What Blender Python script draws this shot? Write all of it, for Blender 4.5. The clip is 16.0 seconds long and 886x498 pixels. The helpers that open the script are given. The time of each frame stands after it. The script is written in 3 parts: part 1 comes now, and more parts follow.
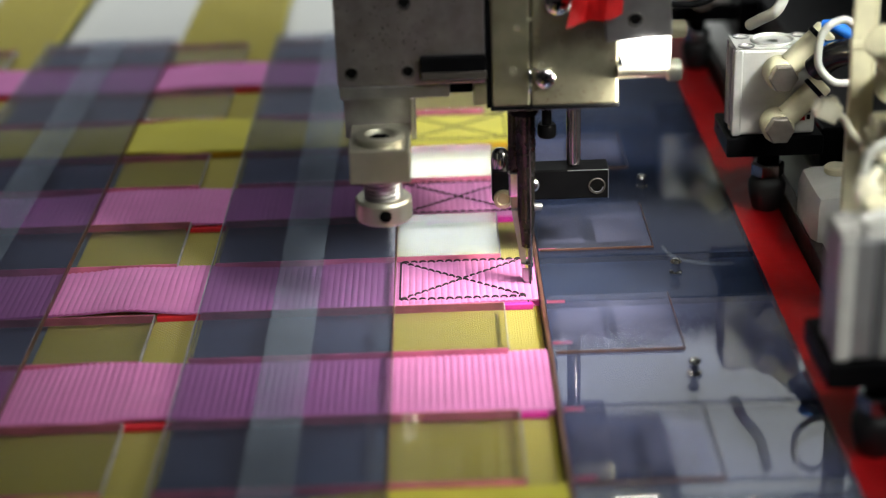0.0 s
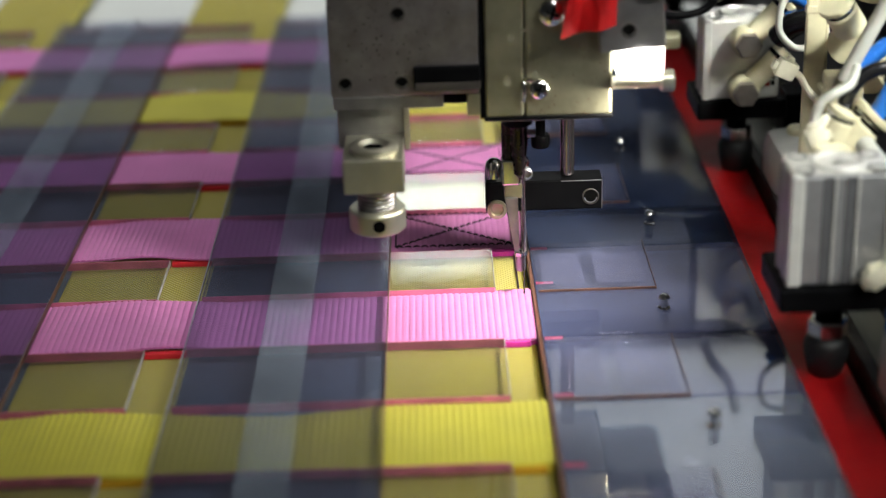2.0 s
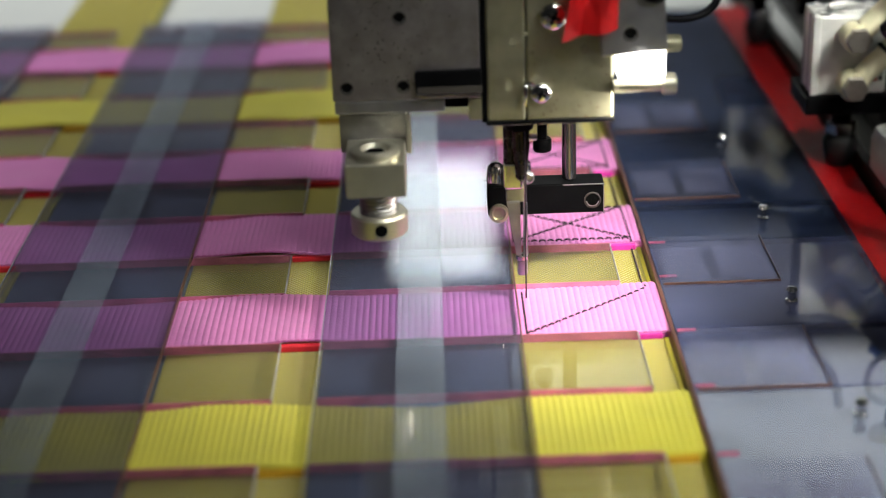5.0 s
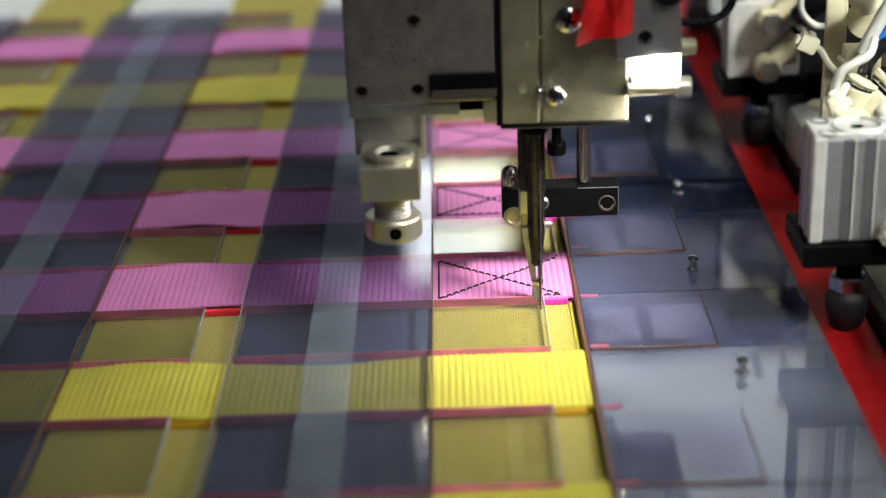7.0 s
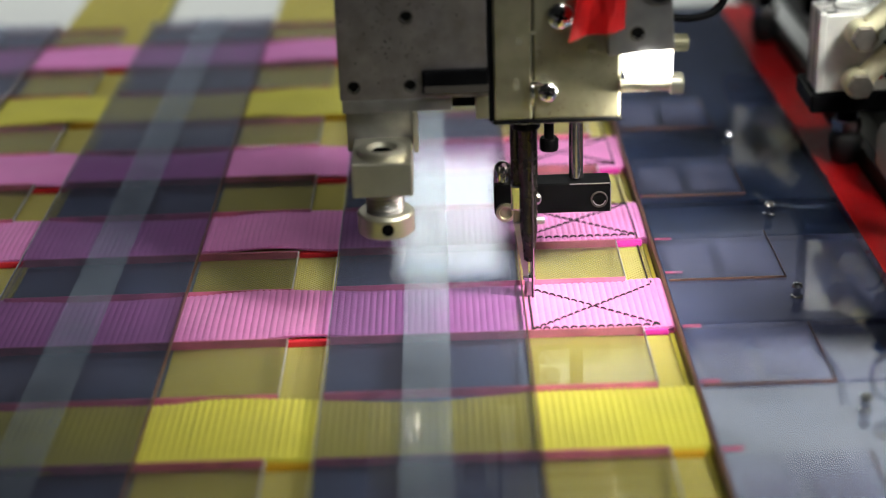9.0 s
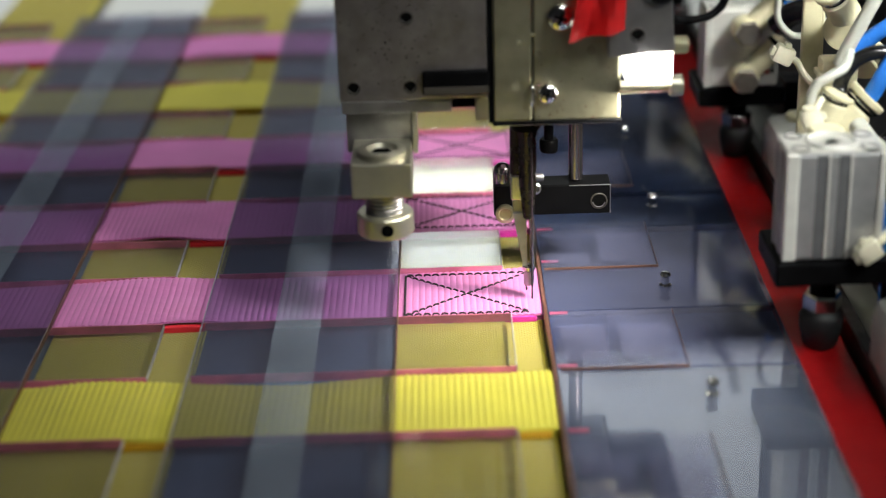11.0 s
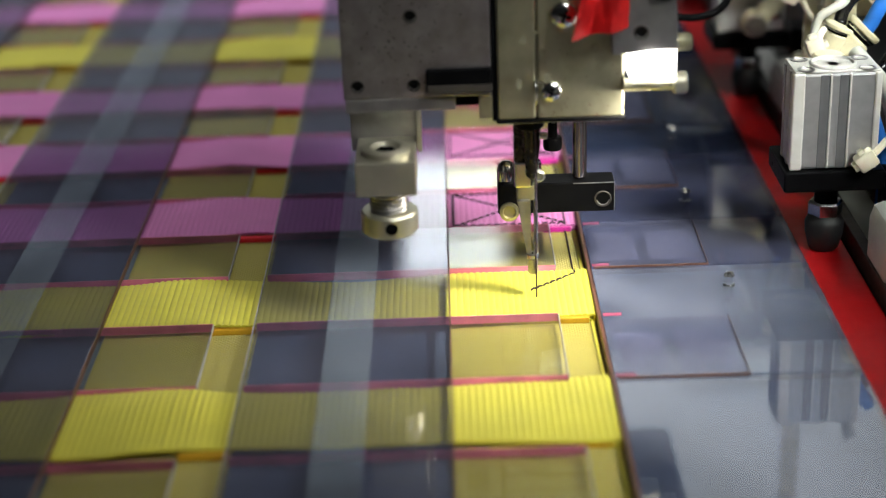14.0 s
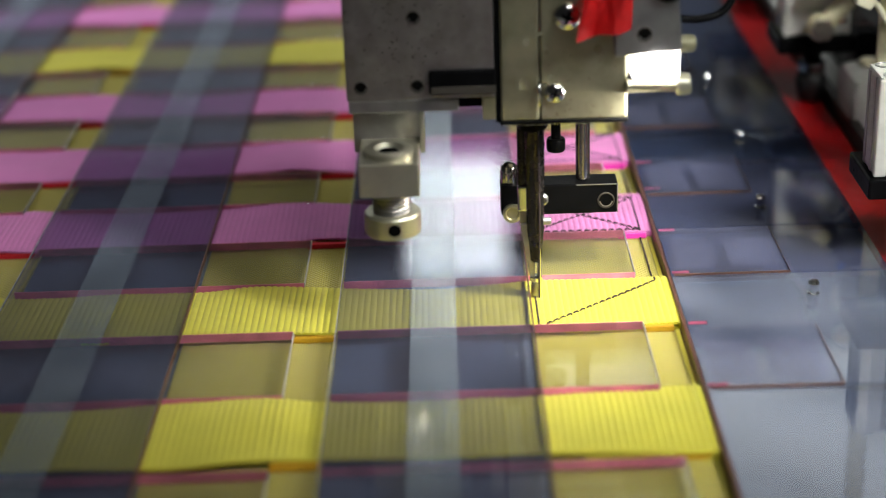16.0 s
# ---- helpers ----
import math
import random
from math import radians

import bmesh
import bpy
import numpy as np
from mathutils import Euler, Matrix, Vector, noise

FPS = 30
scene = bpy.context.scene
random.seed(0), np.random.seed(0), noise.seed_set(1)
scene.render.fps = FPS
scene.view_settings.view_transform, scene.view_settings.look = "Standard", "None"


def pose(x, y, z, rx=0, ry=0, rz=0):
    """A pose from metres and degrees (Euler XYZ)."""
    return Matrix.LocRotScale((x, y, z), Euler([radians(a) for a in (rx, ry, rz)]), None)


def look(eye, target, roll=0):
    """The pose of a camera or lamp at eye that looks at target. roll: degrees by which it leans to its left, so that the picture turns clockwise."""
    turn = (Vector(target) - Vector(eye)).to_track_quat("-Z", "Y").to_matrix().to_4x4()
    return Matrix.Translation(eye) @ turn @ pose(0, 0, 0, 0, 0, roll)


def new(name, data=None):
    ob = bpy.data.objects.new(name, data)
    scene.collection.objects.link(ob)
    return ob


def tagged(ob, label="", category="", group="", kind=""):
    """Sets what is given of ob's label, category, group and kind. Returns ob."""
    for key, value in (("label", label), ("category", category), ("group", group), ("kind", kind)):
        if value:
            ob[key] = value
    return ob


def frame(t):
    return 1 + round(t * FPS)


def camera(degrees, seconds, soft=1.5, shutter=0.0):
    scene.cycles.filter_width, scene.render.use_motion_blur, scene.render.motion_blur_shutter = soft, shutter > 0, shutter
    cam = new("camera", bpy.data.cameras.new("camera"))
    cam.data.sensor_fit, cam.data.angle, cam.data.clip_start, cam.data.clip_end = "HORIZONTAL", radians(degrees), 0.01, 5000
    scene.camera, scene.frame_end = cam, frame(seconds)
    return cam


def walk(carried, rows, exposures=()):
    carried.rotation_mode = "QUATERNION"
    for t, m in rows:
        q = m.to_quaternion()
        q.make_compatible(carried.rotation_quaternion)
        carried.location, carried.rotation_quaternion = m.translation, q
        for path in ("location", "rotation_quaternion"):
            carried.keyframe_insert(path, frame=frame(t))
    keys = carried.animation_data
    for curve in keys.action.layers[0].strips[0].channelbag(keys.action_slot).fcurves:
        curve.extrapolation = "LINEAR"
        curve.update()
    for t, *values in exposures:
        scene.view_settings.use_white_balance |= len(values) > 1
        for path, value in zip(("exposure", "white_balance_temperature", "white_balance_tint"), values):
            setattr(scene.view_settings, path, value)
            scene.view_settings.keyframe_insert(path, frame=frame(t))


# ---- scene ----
S = 0.24          # metres to one unit of the plan; the eye stands one unit over the template
EYE = (0.0, 0.0, S)
cam = camera(30.0, 16.0, soft=1.1)
cam.data.dof.use_dof, cam.data.dof.focus_distance, cam.data.dof.aperture_fstop = True, 0.58, 6.0
# seconds, degrees down, yaw, lean
AIM = [(0, 23.81, .22, -2.06), (.5, 23.73, .23, -2.0), (1, 23.65, .12, -1.97), (1.5, 23.61, .03, -1.94), (2, 23.46, -.03, -1.92),
       (2.5, 23.42, -.09, -1.93), (3, 23.34, -.05, -1.95), (3.5, 23.33, -.09, -1.97), (6, 23.28, .15, -2.12), (6.5, 23.21, .25, -2.08),
       (7, 23.19, .57, -2.2), (7.5, 23.25, .53, -2.2), (8, 23.29, .38, -2.15), (8.5, 23.34, .33, -2.13), (9, 23.34, .29, -2.08),
       (9.5, 23.29, .18, -1.98), (12, 23.31, .37, -1.95), (12.5, 23.3, .41, -2.0), (13, 23.36, .39, -2.05), (13.5, 23.38, .45, -2.12),
       (14, 23.36, .43, -2.16), (14.5, 23.33, .44, -2.2), (15, 23.29, .51, -2.2), (15.5, 23.27, .61, -2.2), (16, 23.31, .54, -2.1)]


def aim(down, yaw, lean):
    a, b = radians(down), radians(yaw)
    way = Vector((-math.sin(b) * math.cos(a), math.cos(b) * math.cos(a), -math.sin(a)))
    return look(EYE, Vector(EYE) + way, lean)


walk(cam, [(t, aim(a, b, c)) for t, a, b, c in AIM])

# the table's way under the needle: seconds, x, y in units (corners of the sewing pattern)
WAY = [(0, .0758, 1.9412), (.5, .0758, 1.9969), (1, .0758, 2.0527), (1.5, .0757, 2.1073), (2, .0757, 2.1639), (2.23, .0757, 2.188),
       (2.5, .1063, 2.2113), (3, .1663, 2.2581), (3.5, .2201, 2.2962), (3.82, .2549, 2.322), (4.4, .2549, 2.256), (5.0, .2549, 2.186),
       (5.5, .2037, 2.225), (6, .1525, 2.2631), (6.5, .1016, 2.3029), (6.73, .079, 2.3201), (7, .1153, 2.3201), (7.5, .1854, 2.3201),
       (8, .2545, 2.3196), (8.5, .2548, 2.261), (9, .2549, 2.1973), (9.1, .2545, 2.1855), (9.5, .1991, 2.1849), (10.37, .0785, 2.186),
       (11.2, .0782, 2.279), (12, .0782, 2.3677), (12.5, .0781, 2.423), (13, .0782, 2.4807), (13.34, .0785, 2.515), (13.5, .0927, 2.5275),
       (14, .1451, 2.5702), (14.5, .1949, 2.61), (15, .255, 2.6553), (15.5, .255, 2.599), (16, .2554, 2.5407)]


def way_at(t):
    for (a, x0, y0), (b, x1, y1) in zip(WAY, WAY[1:]):
        if t <= b:
            k = (t - a) / (b - a)
            return Vector((x0 + k * (x1 - x0), y0 + k * (y1 - y0), 0)) * S
    return Vector((WAY[-1][1], WAY[-1][2], 0)) * S


STEPS = sorted({round(i * 0.1, 1) for i in range(161)})
MOVING = []       # things that ride on the moving template, with their base


def rides(ob):
    MOVING.append((ob, ob.matrix_basis.copy()))
    return ob


# ---- light ----
world = bpy.data.worlds.new("world")
scene.world = world
world.use_nodes = True
world.node_tree.nodes["Background"].inputs[0].default_value = (.55, .62, .75, 1)
world.node_tree.nodes["Background"].inputs[1].default_value = 0.25
scene.view_settings.exposure = 0.0


def area(name, eye, target, sx, sy, power, colour):
    data = bpy.data.lights.new(name, "AREA")
    data.shape, data.size, data.size_y, data.energy, data.color = "RECTANGLE", sx, sy, power, colour
    ob = new(name, data)
    ob.matrix_basis = look(eye, target)
    return ob


# unseen lamps: the first makes the patch mirrored in the acrylic, the others are added
area("unseen_lamp", (.0, 5.6, 2.05), (0.0, .59, 0), .36, .42, 2.6, (.93, 1, .98))
# added from the right to brighten the cylinders and the red tape
area("unseen_lamp", (.60, .12, .66), (.185, .55, .04), .30, .22, .80, (.97, 1, .95)).data.spread = radians(29)
# two panels added overhead for the grey reflections in the side sheet
area("unseen_lamp", (.95, 4.75, 2.5), (.95, 4.75, 0), 1.3, 1.2, 8.0, (.95, 1, .98))
area("unseen_lamp", (.98, 6.05, 2.5), (.98, 6.05, 0), 1.25, 1.0, .9, (.93, .95, 1))
# added to brighten the north wall that the cover sheets mirror
area("added_wall_lamp", (-1.5, 5.4, 2.55), (-1.5, 8, 1.6), 2.4, .2, 20, (.95, .98, 1))
# fill added over the far webbing
area("unseen_lamp", (-.2, 1.85, 2.0), (-.25, 1.55, 0), .9, .7, 9.0, (.94, .97, 1)).data.spread = radians(48)
# fill added from the front right
area("unseen_lamp", (.55, -.7, 1.5), (.20, .44, 0), .6, .3, .44, (.97, .99, .96)).data.spread = radians(38)
# the lamp on the sewing head
area("head_lamp", (.0660, .5018, .0742), (.000, .510, 0), .007, .005, .082, (1, .95, .82)).data.spread = radians(125)


# ---- materials ----
def rgb(c):
    return (*c, 1)


def mat(name, colour, rough=.5, metal=0.0, vary=.12, scale=60, bump=.0, bump_scale=300, detail=None, coat=0.0, sheen=0.0):
    m = bpy.data.materials.new(name)
    m.use_nodes = True
    n, l = m.node_tree.nodes, m.node_tree.links
    b = n["Principled BSDF"]
    b.inputs["Roughness"].default_value, b.inputs["Metallic"].default_value = rough, metal
    b.inputs["Coat Weight"].default_value = coat
    b.inputs["Sheen Weight"].default_value = sheen
    tex = n.new("ShaderNodeTexCoord")
    big = n.new("ShaderNodeTexNoise")
    big.inputs["Scale"].default_value, big.inputs["Detail"].default_value = scale, 5
    l.new(tex.outputs["Object"], big.inputs["Vector"])
    ramp = n.new("ShaderNodeValToRGB")
    ramp.color_ramp.elements[0].position, ramp.color_ramp.elements[1].position = .3, .72
    dark = detail or tuple(c * (1 - 2 * vary) for c in colour)
    ramp.color_ramp.elements[0].color = rgb(dark)
    ramp.color_ramp.elements[1].color = rgb(tuple(min(1, c * (1 + vary)) for c in colour))
    l.new(big.outputs["Fac"], ramp.inputs["Fac"])
    l.new(ramp.outputs["Color"], b.inputs["Base Color"])
    fine = n.new("ShaderNodeTexNoise")
    fine.inputs["Scale"].default_value, fine.inputs["Detail"].default_value = bump_scale, 4
    l.new(tex.outputs["Object"], fine.inputs["Vector"])
    rr = n.new("ShaderNodeMapRange")
    rr.inputs["To Min"].default_value, rr.inputs["To Max"].default_value = max(.02, rough * .75), min(1, rough * 1.3)
    l.new(fine.outputs["Fac"], rr.inputs["Value"])
    l.new(rr.outputs["Result"], b.inputs["Roughness"])
    if bump:
        bp = n.new("ShaderNodeBump")
        bp.inputs["Strength"].default_value, bp.inputs["Distance"].default_value = bump, .0006
        l.new(fine.outputs["Fac"], bp.inputs["Height"])
        l.new(bp.outputs["Normal"], b.inputs["Normal"])
    return m


def acrylic(name, tint, gloss=.03, haze=0.0, haze_colour=(.8, .8, .8), haze_vary=.5, scale=18, mirror=1.0, sharp=.2, dust=0.0):
    """Clear sheet: tinted pass-through, a mirror coat by Fresnel, and a milky share of scuffs, dust and painted haze.
    """
    m = bpy.data.materials.new(name)
    m.use_nodes = True
    n, l = m.node_tree.nodes, m.node_tree.links
    n.remove(n["Principled BSDF"])
    out = n["Material Output"]
    tex = n.new("ShaderNodeTexCoord")
    tr = n.new("ShaderNodeBsdfTransparent")
    tr.inputs[0].default_value = rgb(tint)
    gl = n.new("ShaderNodeBsdfGlossy")
    gl.inputs["Roughness"].default_value = gloss
    di = n.new("ShaderNodeBsdfDiffuse")
    di.inputs[0].default_value = rgb(haze_colour)
    no = n.new("ShaderNodeTexNoise")
    no.inputs["Scale"].default_value, no.inputs["Detail"].default_value = scale, 6
    l.new(tex.outputs["Object"], no.inputs["Vector"])
    mr = n.new("ShaderNodeMapRange")
    mr.inputs["From Min"].default_value, mr.inputs["From Max"].default_value = .5 - sharp, .5 + sharp
    mr.inputs["To Min"].default_value, mr.inputs["To Max"].default_value = haze * (1 - haze_vary), haze * (1 + haze_vary)
    l.new(no.outputs["Fac"], mr.inputs["Value"])
    m1 = n.new("ShaderNodeMixShader")
    share = mr.outputs["Result"]
    if dust:
        sp = n.new("ShaderNodeTexNoise")
        sp.inputs["Scale"].default_value, sp.inputs["Detail"].default_value = 420, 2
        l.new(tex.outputs["Object"], sp.inputs["Vector"])
        cut = n.new("ShaderNodeMapRange")
        cut.inputs["From Min"].default_value, cut.inputs["From Max"].default_value = .70, .74
        cut.inputs["To Max"].default_value = dust
        l.new(sp.outputs["Fac"], cut.inputs["Value"])
        add = n.new("ShaderNodeMath")
        l.new(share, add.inputs[0])
        l.new(cut.outputs["Result"], add.inputs[1])
        share = add.outputs[0]
    l.new(share, m1.inputs[0])
    l.new(tr.outputs[0], m1.inputs[1])
    l.new(di.outputs[0], m1.inputs[2])
    lw = n.new("ShaderNodeLayerWeight")
    lw.inputs[0].default_value = .5
    pw = n.new("ShaderNodeMath")
    pw.operation = "POWER"
    l.new(lw.outputs["Facing"], pw.inputs[0])
    pw.inputs[1].default_value = 5
    fr = n.new("ShaderNodeMath")
    fr.operation = "MULTIPLY_ADD"
    l.new(pw.outputs[0], fr.inputs[0])
    fr.inputs[1].default_value, fr.inputs[2].default_value = .96 * mirror, .04 * mirror
    m2 = n.new("ShaderNodeMixShader")
    l.new(fr.outputs[0], m2.inputs[0])
    l.new(m1.outputs[0], m2.inputs[1])
    l.new(gl.outputs[0], m2.inputs[2])
    l.new(m2.outputs[0], out.inputs[0])
    return m


def glow(name, colour, strength):
    m = bpy.data.materials.new(name)
    m.use_nodes = True
    b = m.node_tree.nodes["Principled BSDF"]
    b.inputs["Base Color"].default_value = rgb(colour)
    b.inputs["Emission Color"].default_value = rgb(colour)
    b.inputs["Emission Strength"].default_value = strength
    return m


def weave(name, colour, dark, pitch):
    """Plain-woven webbing: raised crossings in a diagonal net, with the gaps darker."""
    m = mat(name, colour, .75, vary=.08, scale=40, sheen=.3)
    n, l = m.node_tree.nodes, m.node_tree.links
    b = n["Principled BSDF"]
    tex = n.new("ShaderNodeTexCoord")
    mp = n.new("ShaderNodeMapping")
    mp.inputs["Rotation"].default_value[2] = radians(45)
    l.new(tex.outputs["Object"], mp.inputs[0])
    hs = []
    for axis in ("X", "Y"):
        w = n.new("ShaderNodeTexWave")
        w.bands_direction = axis
        w.inputs["Scale"].default_value = .314 / pitch
        w.inputs["Distortion"].default_value = .6
        l.new(mp.outputs[0], w.inputs["Vector"])
        hs.append(w)
    mu = n.new("ShaderNodeMath")
    mu.operation = "MULTIPLY"
    l.new(hs[0].outputs["Fac"], mu.inputs[0])
    l.new(hs[1].outputs["Fac"], mu.inputs[1])
    mix = n.new("ShaderNodeMix")
    mix.data_type = "RGBA"
    l.new(mu.outputs[0], mix.inputs["Factor"])
    mix.inputs["A"].default_value = rgb(dark)
    src = b.inputs["Base Color"].links[0].from_socket
    l.new(src, mix.inputs["B"])
    l.new(mix.outputs["Result"], b.inputs["Base Color"])
    bp = n.new("ShaderNodeBump")
    bp.inputs["Strength"].default_value, bp.inputs["Distance"].default_value = .8, .0005
    l.new(mu.outputs[0], bp.inputs["Height"])
    l.new(bp.outputs["Normal"], b.inputs["Normal"])
    return m


PINK = mat("pink webbing", (.71, .205, .52), .7, vary=.06, scale=45, bump=.25, bump_scale=1500, sheen=.3)
YELLOW = mat("yellow webbing", (.64, .58, .035), .7, vary=.06, scale=45, bump=.25, bump_scale=1500, sheen=.3)
# sides deeper than the straps: light bouncing in the fold put into the colour
RED_SIDE = mat("red webbing side", (.80, .025, .04), .75, vary=.1, scale=80, bump=.3, bump_scale=1200)
FOLD = mat("magenta webbing side", (.80, .04, .42), .75, vary=.1, scale=80, bump=.3, bump_scale=1200)
ORANGE_SIDE = mat("orange webbing side", (.62, .34, .01), .75, vary=.1, scale=80, bump=.3, bump_scale=1200)
NET = weave("yellow woven webbing", (.66, .57, .045), (.33, .27, .018), .0012)
CLEAR = acrylic("clear acrylic", (.95, .95, .925), .03, haze=.02, mirror=.95)
COVER = acrylic("smoky acrylic sheet", (.80, .80, .87), .035, haze=.052, haze_colour=(.44, .44, .58), mirror=.9)
FROST = acrylic("frosted tape", (.95, .96, .97), .12, haze=.075, haze_colour=(.70, .82, 1.0), haze_vary=.35, scale=50, mirror=.45)
EDGE = mat("pink cut edge", (.74, .20, .32), .35, vary=.18, scale=90, bump=.2, bump_scale=700)
WHITE_EDGE = mat("white sanded edge", (.44, .43, .44), .5, vary=.25, scale=260, bump=.3, bump_scale=900)
BROWN = mat("brown cut edge", (.13, .055, .035), .4, vary=.2, scale=90)
BASE = mat("slate blue board", (.135, .19, .285), .5, vary=.25, scale=14)
# side sheet in three tones: reflections and uneven light put into the haze
LILAC = acrylic("lilac film sheet", (.66, .67, .78), .012, haze=.135, haze_colour=(.28, .30, .46), haze_vary=.45, scale=26, mirror=1.5, sharp=.18, dust=.1)
LITFILM = acrylic("side sheet, lit tone with scuffs", (.66, .69, .76), .014, haze=.23, haze_colour=(.35, .38, .49), haze_vary=.8, scale=22, mirror=1.5, sharp=.2, dust=.1)
PATCH = acrylic("pale lilac film", (.95, .95, .97), .05, haze=.06, haze_colour=(.45, .47, .75), haze_vary=.5, scale=90, mirror=.15)
INLAY = acrylic("thin clear inlay", (.93, .93, .95), .014, haze=.04, haze_colour=(.4, .42, .6), haze_vary=.6, scale=60, mirror=.25)
SHADEDFILM = acrylic("side sheet, shaded tone", (.60, .64, .74), .02, haze=.06, haze_colour=(.20, .22, .30), haze_vary=.6, scale=20, mirror=1.3, sharp=.18, dust=.2)
REDTAPE = mat("red tape", (.48, .010, .012), .42, vary=.1, scale=30, bump=.06, bump_scale=200)
REDTAPE.node_tree.nodes["Principled BSDF"].inputs["Specular IOR Level"].default_value = .2
STEEL = mat("worn steel", (.40, .39, .39), .36, .95, vary=.12, scale=120, bump=.12, bump_scale=900)
STAINED = mat("stained steel plate", (.38, .35, .355), .42, .95, vary=.06, scale=140, bump=.12, bump_scale=2500, detail=(.26, .235, .23))
# yellow reflection of the webbing put into the nickel's colour
NICKEL = mat("yellowish nickel plate", (.46, .435, .30), .34, .88, vary=.14, scale=110, bump=.1, bump_scale=500)
# darker aluminium for the shade inside the sensor grooves
GROOVESHADE = mat("groove shade aluminium", (.12, .12, .125), .5, .4, vary=.1, scale=150)
BROWNSTEEL = mat("brown steel", (.045, .038, .032), .55, .2, vary=.2, scale=40)
PALEGREY = mat("pale grey plastic casting", (.60, .60, .57), .5, vary=.1, scale=60, bump=.1, bump_scale=700)
STAIN = mat("dull stain", (.34, .32, .22), .5, .6, vary=.2, scale=300)
OLIVE = mat("dull olive paint", (.16, .15, .08), .6, vary=.1, scale=30)
CHROME = mat("chrome", (.75, .75, .74), .14, 1, vary=.05)
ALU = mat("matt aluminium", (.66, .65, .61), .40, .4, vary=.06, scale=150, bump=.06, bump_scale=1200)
SATIN = mat("satin aluminium", (.58, .555, .44), .32, .85, vary=.06, scale=150, bump=.06, bump_scale=1200)
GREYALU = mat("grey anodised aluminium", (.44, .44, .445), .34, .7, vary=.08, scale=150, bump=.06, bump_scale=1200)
# near-black, for the shade inside holes and sockets
HOLE = mat("hole shade", (.004, .004, .004), .8, vary=.1)
HOLE.node_tree.nodes["Principled BSDF"].inputs["Specular IOR Level"].default_value = 0
BLACK = mat("black oxide steel", (.004, .004, .0045), .3, 0, vary=.2, scale=90, bump=.1)
BLACK.node_tree.nodes["Principled BSDF"].inputs["Specular IOR Level"].default_value = .03
OILED = mat("dark oiled steel", (.045, .039, .034), .26, .8, vary=.15, scale=90)
RODSTEEL = mat("polished dark steel", (.30, .27, .29), .16, .95, vary=.1, scale=90)
RUBBER = mat("black rubber", (.014, .014, .015), .55, vary=.2, scale=90)
BOLT = mat("dull nickel bolt", (.46, .41, .36), .3, .9, vary=.1, scale=200)
BLACKGLOSS = mat("glossy black cable sheath", (.012, .012, .013), .22, vary=.15, scale=60)
NYLON = mat("milky nylon", (.76, .72, .55), .38, vary=.06, scale=150)
BRASS = mat("brass", (.72, .50, .16), .3, 1, vary=.1)
CREAM = mat("cream plastic", (.70, .645, .43), .42, vary=.08, scale=120, bump=.05)
WHITEP = mat("milky plastic tube", (.58, .58, .51), .3, vary=.06, scale=60)
BLUEP = mat("blue plastic tube", (.03, .18, .62), .25, vary=.08, scale=60)
THREAD = mat("dark thread", (.028, .014, .022), .7, vary=.2, scale=900)
RIBBON = mat("red ribbon", (.60, .012, .014), .5, vary=.12, scale=120)
DARKWALL = mat("dark machine paint", (.03, .028, .03), .5, vary=.2, scale=8)
PALE = mat("pale table top", (.62, .63, .58), .5, vary=.05, scale=6)
GREYWALL = mat("grey workshop paint", (.30, .30, .31), .7, vary=.08, scale=2)
WHITEWALL = mat("white workshop paint", (.74, .75, .76), .7, vary=.06, scale=2)
MARK = mat("pink marker", (.40, .06, .13), .6, vary=.1)
LAMP = glow("lit lamp glass", (1, .98, .92), 7.0)


# ---- mesh helpers ----
def part(name, bm, material, parent=None, label="", smooth=False, base=None):
    me = bpy.data.meshes.new(name)
    bm.normal_update()
    bm.to_mesh(me)
    bm.free()
    if smooth:
        for p in me.polygons:
            p.use_smooth = True
        me.set_sharp_from_angle(angle=radians(40))
    me.materials.append(material)
    ob = new(name, me)
    if parent is not None:
        ob.parent = parent
    if base is not None:
        ob.matrix_basis = base
    if label:
        ob["label"] = label
    return ob


def box(x0, x1, y0, y1, z0, z1, bevel=.0004, bm=None):
    bm = bm or bmesh.new()
    vs = bmesh.ops.create_cube(bm, size=1, matrix=Matrix.Translation(((x0 + x1) / 2, (y0 + y1) / 2, (z0 + z1) / 2)) @ Matrix.Diagonal((abs(x1 - x0), abs(y1 - y0), abs(z1 - z0), 1)))["verts"]
    if bevel:
        es = {e for v in vs for e in v.link_edges}
        bmesh.ops.bevel(bm, geom=list(es), offset=bevel, segments=2, affect="EDGES", profile=.5)
    return bm


def lathe(profile, m=None, seg=28, bm=None):
    """A turned body about z from (radius, height) pairs, placed by m."""
    bm = bm or bmesh.new()
    m = m or Matrix()
    rings = []
    for r, z in profile:
        rings.append([bm.verts.new(m @ Vector((r * math.cos(2 * math.pi * i / seg), r * math.sin(2 * math.pi * i / seg), z))) for i in range(seg)])
    for a, b in zip(rings, rings[1:]):
        for i in range(seg):
            bm.faces.new((a[i], a[(i + 1) % seg], b[(i + 1) % seg], b[i]))
    bm.faces.new(rings[0][::-1])
    bm.faces.new(rings[-1])
    return bm


def rod(a, b, r, seg=20, bm=None, cap=.0):
    a, b = Vector(a), Vector(b)
    d = b - a
    m = Matrix.Translation(a) @ d.to_track_quat("Z", "Y").to_matrix().to_4x4()
    c = cap or min(r * .15, d.length * .2)
    return lathe([(r - c, 0), (r, c), (r, d.length - c), (r - c, d.length)], m, seg, bm)


